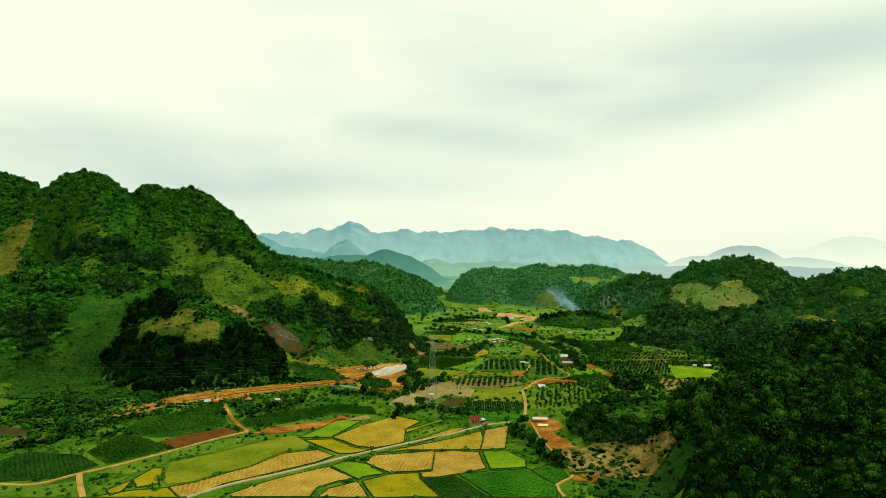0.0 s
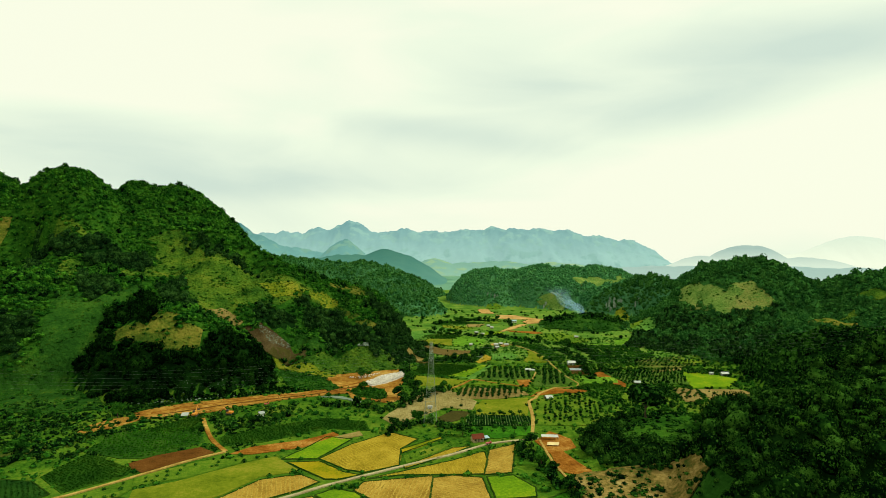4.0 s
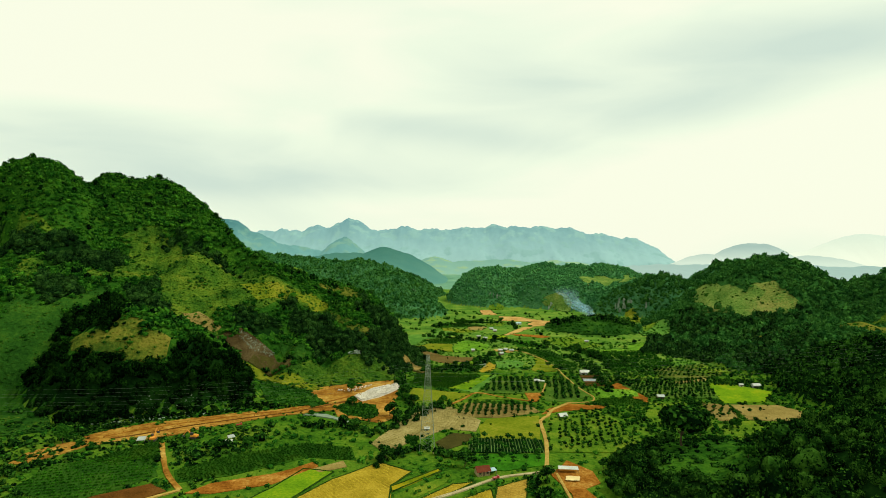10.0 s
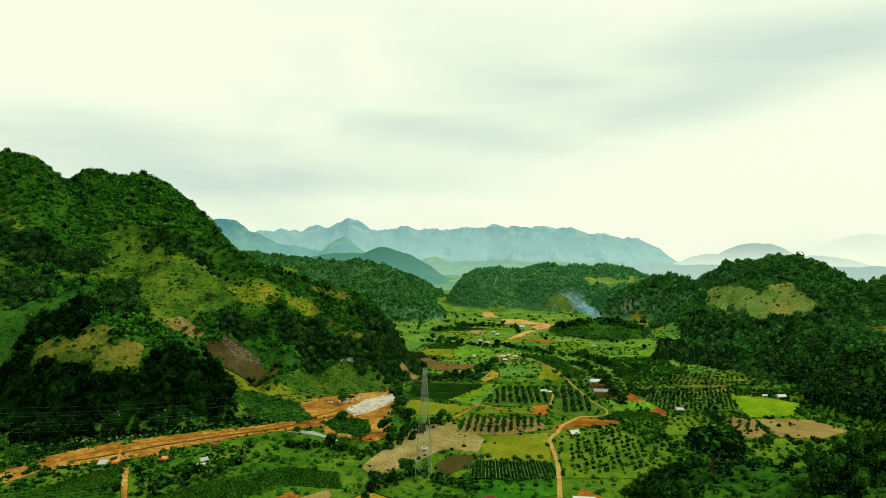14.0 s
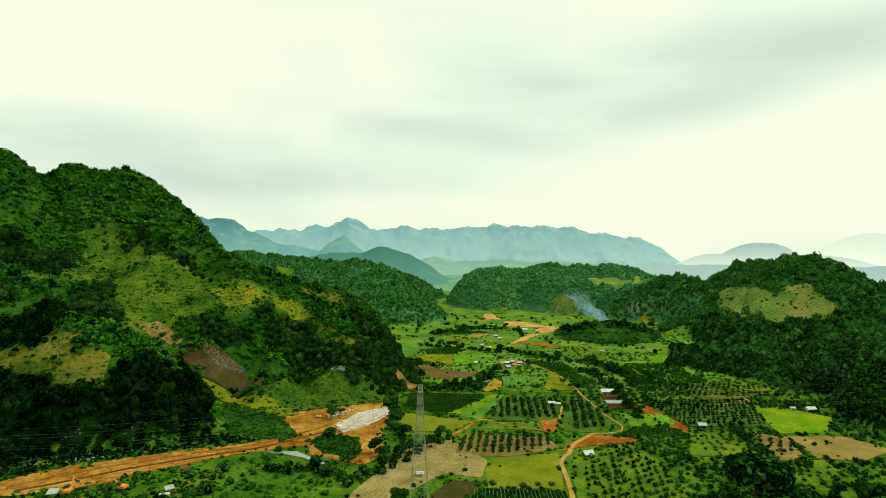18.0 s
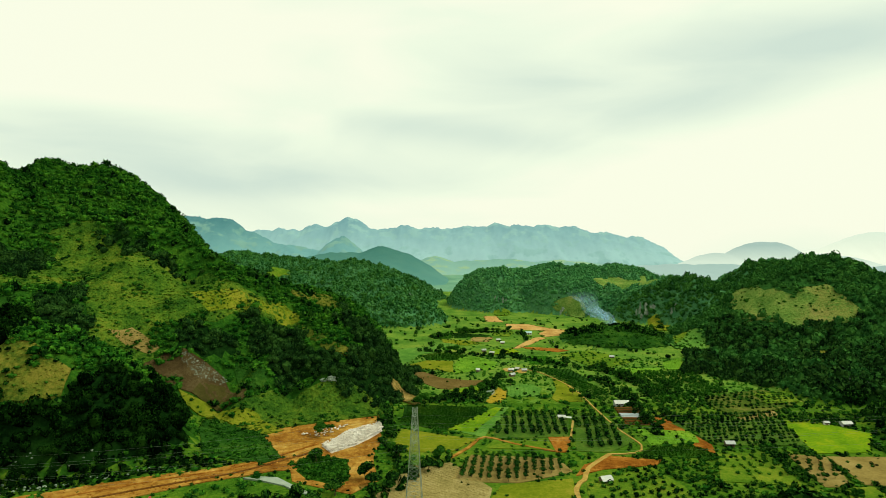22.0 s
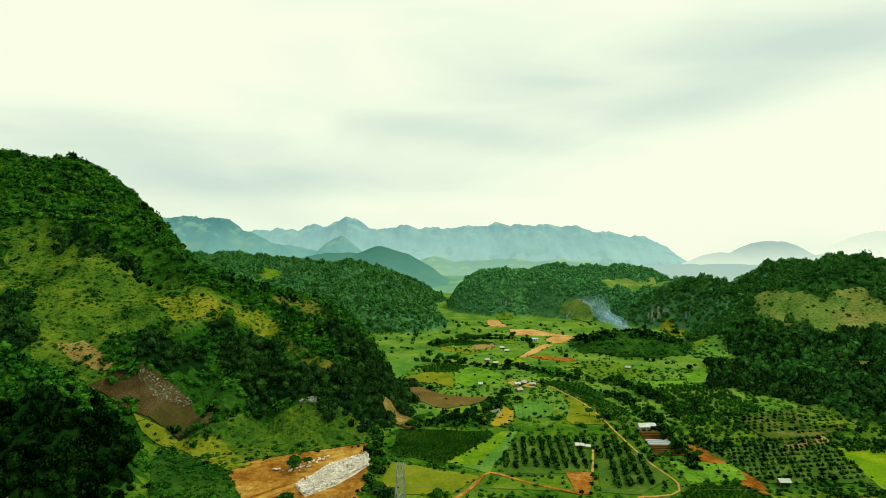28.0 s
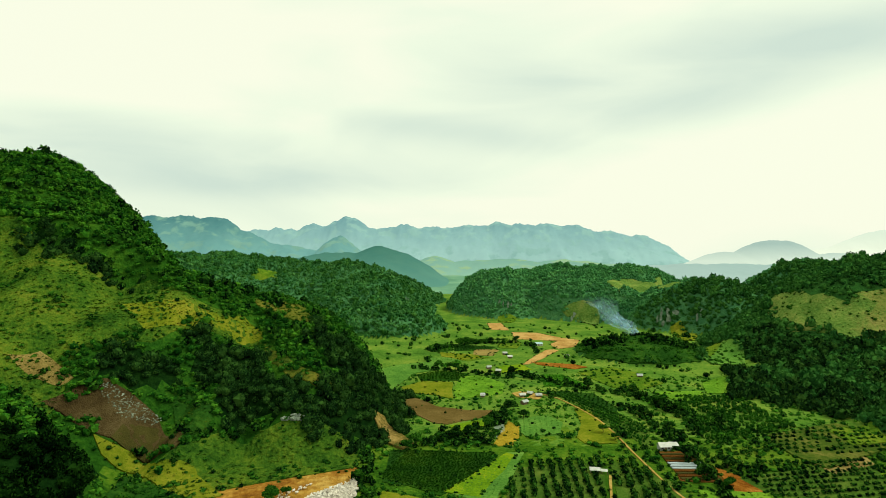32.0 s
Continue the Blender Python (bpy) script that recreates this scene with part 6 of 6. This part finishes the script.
def lean_to(name, label, at, turn, w, d, h0, h1, roof):
    t = thing(name, label, "shed", at, turn)
    bm = bmesh.new()
    corrugated(bm, w, (-d / 2, h0), (d / 2, h1))
    part("roof", bm, roof, t)
    for sx in (-1, 1):
        for y, h in ((-d / 2 + 0.2, h0), (d / 2 - 0.2, h1)):
            bm = bmesh.new()
            rod(bm, (sx * (w / 2 - 0.2), y, -0.4), (sx * (w / 2 - 0.2), y, h), 0.1)
            part("post", bm, "timber", t)
    return t


house("farmhouse", "small cream farmhouse with a red-brown tiled roof by the road", (19.5, 329.5, 0), 18, 5.8, 4.2, 2.3, 1.6, "cream_wall", "red_tile")
lean_to("lean_to_shed", "open shed with a pale blue sheet roof beside the farmhouse", (23.6, 329.6, 0), 30, 4.6, 2.4, 1.9, 2.5, "blue_sheet")
lean_to("long_shed", "long low shed with a white-blue sheet roof on orange earth", (58.6, 333.0, 0.2), -4, 9, 2.8, 1.7, 2.2, "white_sheet")
house("white_house", "white-roofed farm building above a dark vegetable plot", (116, 536, 0), 4, 5.5, 4, 2.2, 1.4, "grey_sheet", "white_sheet")
lean_to("open_shed", "open white-roofed shed beside the farm building", (121.2, 537, 0), -6, 4.5, 4, 2.2, 2.9, "white_sheet")
house("white_farmhouse", "low farmhouse with a bright white sheet roof at a field edge", (235, 498, 0), 6, 5.5, 3.4, 2.1, 1.0, "grey_sheet", "white_sheet", open_front=True)
house("hut", "tiny white-roofed hut at a field edge", (225, 500, 0), 0, 2.4, 2, 1.9, 0.5, "white_wall", "white_sheet")
house("field_hut", "small white sheet-roofed field hut between orchards", (73, 505, 0), -8, 3.8, 2.4, 2.1, 0.7, "white_wall", "white_sheet", open_front=True)
lean_to("porch_shed", "low white lean-to roof beside the field hut", (77, 504, 0), -10, 3, 2.2, 1.6, 2.0, "white_sheet")
house("field_hut", "white gabled tent-like field shelter beside the dirt road", (73.5, 416, 0), 20, 4.6, 3.4, 1.7, 1.2, "timber", "white_sheet", open_front=True)
house("tower_hut", "small blue-and-white pump hut near the pylon", (-7, 389, 0), 5, 2.2, 1.7, 1.7, 0.5, "blue_sheet", "white_sheet")
house("shed", "grey sheet-roofed shed at the end of a red earth track", (150, 462, 0), 0, 4.2, 3, 2.2, 0.9, "timber", "grey_sheet", open_front=True)
for x, y, w, tr in ((58, 634, 6, 10), (64, 639, 5, -30), (69, 634, 6, 5), (57, 617, 7, 40), (42, 723, 6, 20), (49, 710, 6, -15), (62, 787, 6, 10), (65, 770, 6, 0), (118, 775, 6, 20), (159, 696, 6, -12), (31, 633, 4, 0)):
    house("village_house", "small village house with a white sheet roof", (x, y, float(land(x, y))), tr, w * 0.62, w * 0.42, 1.9, 0.9, "timber", "white_sheet" if int(x) % 3 else "grey_sheet")
house("village_house", "small village house with a bright blue roof", (102, 838, 0), 10, 8, 5, 2.4, 1.2, "white_wall", "blue_sheet")
drape("village_yard", "track", [(52, 643), (54, 634), (60, 630), (68, 627), (72, 636), (66, 645), (58, 648)], "pale bare yard among village houses", "yard")
tarp = thing("tarpaulin", "tan tarpaulin with drying grain spread on the ground", "tarpaulin", (58.7, 324.3, 0.75), -4)
bm = bmesh.new()
bmesh.ops.create_grid(bm, x_segments=9, y_segments=7, size=1)
for v in bm.verts:
    v.co = Vector((v.co.x * 3.0 + v.co.y * 0.5, v.co.y * 2.4, random.uniform(0.12, 0.24)))
bmesh.ops.solidify(bm, geom=bm.faces[:], thickness=0.05)
part("sheet", bm, "tarp", tarp)
# plot with rows of film
for k in range(11):
    y = 499 + k * 2.9
    film = thing("plant_bed", "low plant bed under dark and pale film", "plant bed", (118.5, y, 0.4), 0, "film-covered beds")
    bm = bmesh.new()
    box(bm, -9.5 + 0.2 * k, 8.0, -0.9, 0.9, -0.2, 0.45)
    bmesh.ops.bevel(bm, geom=[e for e in bm.edges], offset=0.2, segments=1, affect="EDGES")
    part("bed", bm, "film_row" if k in (4, 5, 6) else ("soil" if k % 2 else "dsoil"), film)


# -- building site at the foot of the hill
def excavator(at, turn, boom_up):
    t = thing("excavator", "yellow-orange tracked excavator on the earthworks", "excavator", at, turn, "excavators on the earthworks")
    for s in (-1, 1):
        bm = bmesh.new()
        v = [(-1.9, 0.1), (-2.2, 0.5), (-1.9, 0.9), (1.9, 0.9), (2.2, 0.5), (1.9, 0.1)]
        rows2 = [[bm.verts.new((x, s * 1.2 + o, z)) for x, z in v] for o in (-0.3, 0.3)]
        bm.faces.new(rows2[0])
        bm.faces.new(rows2[1][::-1])
        for k in range(6):
            bm.faces.new((rows2[0][k], rows2[0][(k + 1) % 6], rows2[1][(k + 1) % 6], rows2[1][k]))
        part("track", bm, "black_steel", t, "black crawler track")
    bm = bmesh.new()
    box(bm, -2.3, 1.2, -1.35, 1.35, 1.0, 2.1)
    bmesh.ops.bevel(bm, geom=bm.edges[:], offset=0.15, segments=2, affect="EDGES")
    part("body", bm, "orange_paint", t)
    bm = bmesh.new()
    box(bm, -0.2, 1.4, 0.3, 1.3, 2.1, 3.3)
    bmesh.ops.bevel(bm, geom=bm.edges[:], offset=0.12, segments=2, affect="EDGES")
    part("cab", bm, "black_steel", t, "dark glazed cab")
    elbow, tip = ((3.4, -0.2, 5.4), (6.0, -0.2, 3.0)) if boom_up else ((3.8, -0.2, 4.0), (6.2, -0.2, 1.2))
    bm = bmesh.new()
    rod(bm, (1.0, -0.2, 1.8), elbow, 0.38, 0.3, 4)
    boom = part("boom", bm, "orange_paint", t)
    bm = bmesh.new()
    rod(bm, elbow, tip, 0.28, 0.2, 4)
    part("stick", bm, "orange_paint", t)
    bm = bmesh.new()
    x, y, z = tip
    v = [(x - 0.2, z), (x + 0.5, z - 0.2), (x + 0.3, z - 1.0), (x - 0.5, z - 0.9)]
    rows2 = [[bm.verts.new((a, y + o, c)) for a, c in v] for o in (-0.6, 0.6)]
    bm.faces.new(rows2[0])
    bm.faces.new(rows2[1][::-1])
    for k in range(4):
        bm.faces.new((rows2[0][k], rows2[0][(k + 1) % 4], rows2[1][(k + 1) % 4], rows2[1][k]))
    part("bucket", bm, "black_steel", t, "dark steel bucket")


excavator((-147, 367, 0.3), 95, True)
excavator((-128, 371, 0.3), 170, False)
lean_to("site_tent", "grey-green tarpaulin shelter at the building site", (-152, 365, 0), 10, 4, 3, 1.5, 2.6, "grey_sheet")
lean_to("site_shed", "grey sheet shelter among bushes", (-108, 370, 0), 40, 3.6, 2.6, 1.7, 2.5, "grey_sheet")
house("site_hut", "small white-roofed hut among bushes", (-107, 364, 0), 20, 2.8, 2.2, 1.7, 0.7, "white_wall", "white_sheet")


def truck(at, turn):
    t = thing("truck", "small red truck parked beside the road", "truck", at, turn)
    t.scale = (0.7, 0.7, 0.7)
    for nm, dims, material in (("cab", (1.0, 2.2, -0.85, 0.85, 0.5, 2.1), "red_paint"), ("cargo_bed", (-2.2, 0.9, -0.95, 0.95, 0.6, 1.4), "red_paint")):
        bm = bmesh.new()
        box(bm, *dims)
        bmesh.ops.bevel(bm, geom=bm.edges[:], offset=0.1, segments=1, affect="EDGES")
        part(nm, bm, material, t)
    for x in (-1.5, 1.5):
        for s in (-1, 1):
            bm = bmesh.new()
            rod(bm, (x, s * 0.75, 0.42), (x, s * 0.98, 0.42), 0.42, None, 12)
            part("wheel", bm, "black_steel", t, "black wheel")


truck((-112, 392, 0.6), 20)
truck((25.0, 323.2, 0.6), 25)


# -- stones
def stones(name, label, poly, count, sizes, seed, lift=0.4, material="limestone"):
    rnd = np.random.RandomState(seed)
    temps = []
    for k in range(5):
        bm = bmesh.new()
        bmesh.ops.create_icosphere(bm, subdivisions=1, radius=1)
        v = np.array([p.co[:] for p in bm.verts]) * rnd.uniform(0.65, 1.15, (len(bm.verts), 1)) * np.array([1, 0.8, 0.75])
        f = np.array([[q.index for q in g.verts] for g in bm.faces])
        bm.free()
        temps.append((v, f))
    xs, ys = [p[0] for p in poly], [p[1] for p in poly]
    x, y = rnd.uniform(min(xs), max(xs), count * 4), rnd.uniform(min(ys), max(ys), count * 4)
    k = inside(poly, x, y)
    x, y = x[k][:count], y[k][:count]
    r = rnd.uniform(*sizes, len(x)) * np.where(rnd.uniform(size=len(x)) > 0.9, 1.6, 1)
    return scatter(name, label, np.stack([x, y, land(x, y) + lift - r * 0.4, r, r * 0.8], 1), temps, material, "rocks")


stones("rock_rubble", "pale grey limestone rubble strewn down the bare slope", [(-163, 522), (-159, 526), (-148, 528), (-133, 527), (-135, 523), (-149, 518)], 300, (0.18, 0.6), 1, 0.7)
stones("rock_rubble", "loose earth and rubble along the haul road", WORKS, 260, (0.15, 0.6), 9, 0.5, "dirt")
stones("rock_rubble", "scattered pale rocks at the foot of the dark wood", [(-215, 398), (-180, 412), (-130, 432), (-120, 425), (-150, 405), (-190, 388)], 150, (0.3, 0.9), 2, 0.6)
stones("rock_rubble", "scattered rocks on the haul road verge", [(-178, 372), (-150, 392), (-100, 418), (-70, 440), (-66, 428), (-110, 402), (-165, 365)], 60, (0.15, 0.5), 3, 0.6, "graded")
stones("crushed_stone", "heap of crushed white stone in the works yard", [(-58, 456), (-48, 479), (-32, 495), (-30, 480), (-41, 457), (-51, 446)], 900, (0.3, 0.75), 4, 1.2, "gravel")
stones("rock_rubble", "broken pale rocks in the works yard", [(-72, 472), (-60, 485), (-50, 490), (-60, 468)], 40, (0.4, 1.0), 5, 0.8, "gravel")
stones("rock_outcrop", "pale limestone outcrop under the trees of the spur", [(-73, 526), (-72, 524), (-62, 524), (-63, 526)], 24, (0.6, 1.5), 6, 0.8)
stones("rock_rubble", "grey rocks on the slope across the valley", [(265, 548), (270, 566), (320, 566), (310, 545)], 120, (0.4, 1.2), 8, 0.8)


def crag(x, y, w, h, seed):
    rnd = random.Random(seed)
    t = thing("limestone_crag", "pale weathered limestone cliff face on the wooded hill", "cliff", (x, y, float(land(x, y)) + 1), rnd.uniform(-15, 15), "crags on the middle hill")
    bm = bmesh.new()
    bmesh.ops.create_icosphere(bm, subdivisions=3, radius=1)
    for v in bm.verts:
        n = noise.fractal(Vector((v.co.x * 4, v.co.y * 4, v.co.z * 1.2 + seed)), 1.0, 2.0, 4)
        v.co = Vector((v.co.x * w * (1 + 0.9 * n), v.co.y * w * 0.4, max(-0.8, v.co.z + 0.5 * n) * h))
    part("rock", bm, "limestone", t)


rnd = random.Random(17)
for i, (x, y) in enumerate([(287, 950), (280, 950), (277, 958), (267, 957), (96, 1066), (90, 1069), (184, 1038), (309, 937), (-50, 1076)]):
    for k in range(2):
        crag(x + rnd.uniform(-7, 7), y - 4 + rnd.uniform(-2, 2), rnd.uniform(1.0, 2.4), rnd.uniform(4, 8), i * 2 + k)

# -- stream pools
drape("pool", "water", [(-84, 415), (-76, 417), (-68, 416), (-60, 409), (-50, 401), (-48, 398), (-56, 402), (-63, 408), (-75, 413)], "pale green silty stream pool beside the haul road", "pond", 0.62)


# -- smoke
def smoke():
    m = bpy.data.materials.new("smoke")
    m.use_nodes = True
    nt = m.node_tree
    N, L = nt.nodes.new, nt.links.new
    nt.nodes.remove(nt.nodes["Principled BSDF"])
    geo, tex, k = N("ShaderNodeNewGeometry"), N("ShaderNodeTexNoise"), N("ShaderNodeMapRange")
    L(geo.outputs["Position"], tex.inputs["Vector"])
    tex.inputs["Scale"].default_value, tex.inputs["Detail"].default_value = 0.09, 5
    L(tex.outputs[0], k.inputs[0])
    k.inputs[1].default_value, k.inputs[2].default_value, k.inputs[3].default_value, k.inputs[4].default_value = 0.33, 0.66, 0.0, 0.26
    d, tr, mx = N("ShaderNodeBsdfDiffuse"), N("ShaderNodeBsdfTransparent"), N("ShaderNodeMixShader")
    d.inputs[0].default_value = (0.5, 0.8, 1.0, 1)
    tl, body = N("ShaderNodeBsdfTranslucent"), N("ShaderNodeMixShader")
    tl.inputs[0].default_value = (0.5, 0.8, 1.0, 1)
    L(d.outputs[0], body.inputs[1])
    L(tl.outputs[0], body.inputs[2])
    up, fade, thin = N("ShaderNodeTexCoord"), N("ShaderNodeMapRange"), N("ShaderNodeMath")
    sep = N("ShaderNodeSeparateXYZ")
    L(up.outputs["Object"], sep.inputs[0])
    L(sep.outputs[2], fade.inputs[0])
    fade.inputs[1].default_value, fade.inputs[2].default_value, fade.inputs[3].default_value, fade.inputs[4].default_value = 0, 44, 1.6, 0
    thin.operation = "MULTIPLY"
    L(k.outputs[0], thin.inputs[0])
    L(fade.outputs[0], thin.inputs[1])
    L(thin.outputs[0], mx.inputs[0])
    L(tr.outputs[0], mx.inputs[1])
    L(body.outputs[0], mx.inputs[2])
    L(mx.outputs[0], nt.nodes["Material Output"].inputs[0])
    MATS["smoke"] = m
    t = thing("smoke_plume", "thin blue-white smoke drifting from a field fire", "smoke", (208, 822, float(land(208, 822)) + 1))
    for i, share in enumerate((1.0, 0.66, 0.34)):
        bm = bmesh.new()
        prev = None
        for k in range(25):
            u = k / 24
            c = Vector((-50 * u ** 0.85 + 3 * math.sin(u * 7), 4 * u, 46 * u ** 1.15))
            r = share * (1.2 + 12 * u ** 0.8)
            row = []
            for a in range(18):
                d = Vector((math.cos(a * 0.349), 0.8 * math.sin(a * 0.349), 0.3 * math.cos(a * 0.349)))
                row.append(bm.verts.new(c + d * r * (1 + 0.7 * noise.fractal(d * 0.9 + c * 0.06 + Vector((i * 5, 0, 0)), 1.0, 2.0, 4))))
            if prev:
                for a in range(18):
                    bm.faces.new((prev[a], prev[(a + 1) % 18], row[(a + 1) % 18], row[a]))
            prev = row
        part("wisp", bm, "smoke", t)


smoke()


# -- broad-leaved banana clumps on the near slope
def banana(at, seed):
    rnd = random.Random(seed)
    t = thing("banana_plant", "pale green banana plant with drooping fronds", "banana plant", at, 0, "banana plants on the near slope")
    bm = bmesh.new()
    rod(bm, (0, 0, -0.5), (0.1, 0, 2.4), 0.2, 0.12, 6)
    part("stem", bm, "mgreen", t)
    for k in range(9):
        a = k * 0.7 + rnd.uniform(-0.2, 0.2)
        d = Vector((math.cos(a), math.sin(a), 0))
        n = Vector((-d.y, d.x, 0))
        bm = bmesh.new()
        prev = None
        ln = rnd.uniform(1.8, 2.8)
        for s in range(6):
            u = s / 5
            c = Vector((0.1, 0, 2.3)) + d * ln * u + Vector((0, 0, 1.3 * u - 1.9 * u * u))
            w = 0.36 * math.sin(math.pi * min(1, 0.12 + u * 0.86)) + 0.02
            row = [bm.verts.new(c + n * w - Vector((0, 0, 0.08))), bm.verts.new(c), bm.verts.new(c - n * w - Vector((0, 0, 0.08)))]
            if prev:
                for j in range(2):
                    bm.faces.new((prev[j], prev[j + 1], row[j + 1], row[j]))
            prev = row
        part("frond", bm, "mgreen", t)
    return t


rnd = random.Random(8)
for i in range(9):
    x, y = rnd.choice([(128, 240), (150, 232), (165, 236), (140, 228), (120, 226), (180, 300)])
    x, y = x + rnd.uniform(-9, 9), y + rnd.uniform(-7, 7)
    banana((x, y, float(land(x, y)) + 2.2), i)
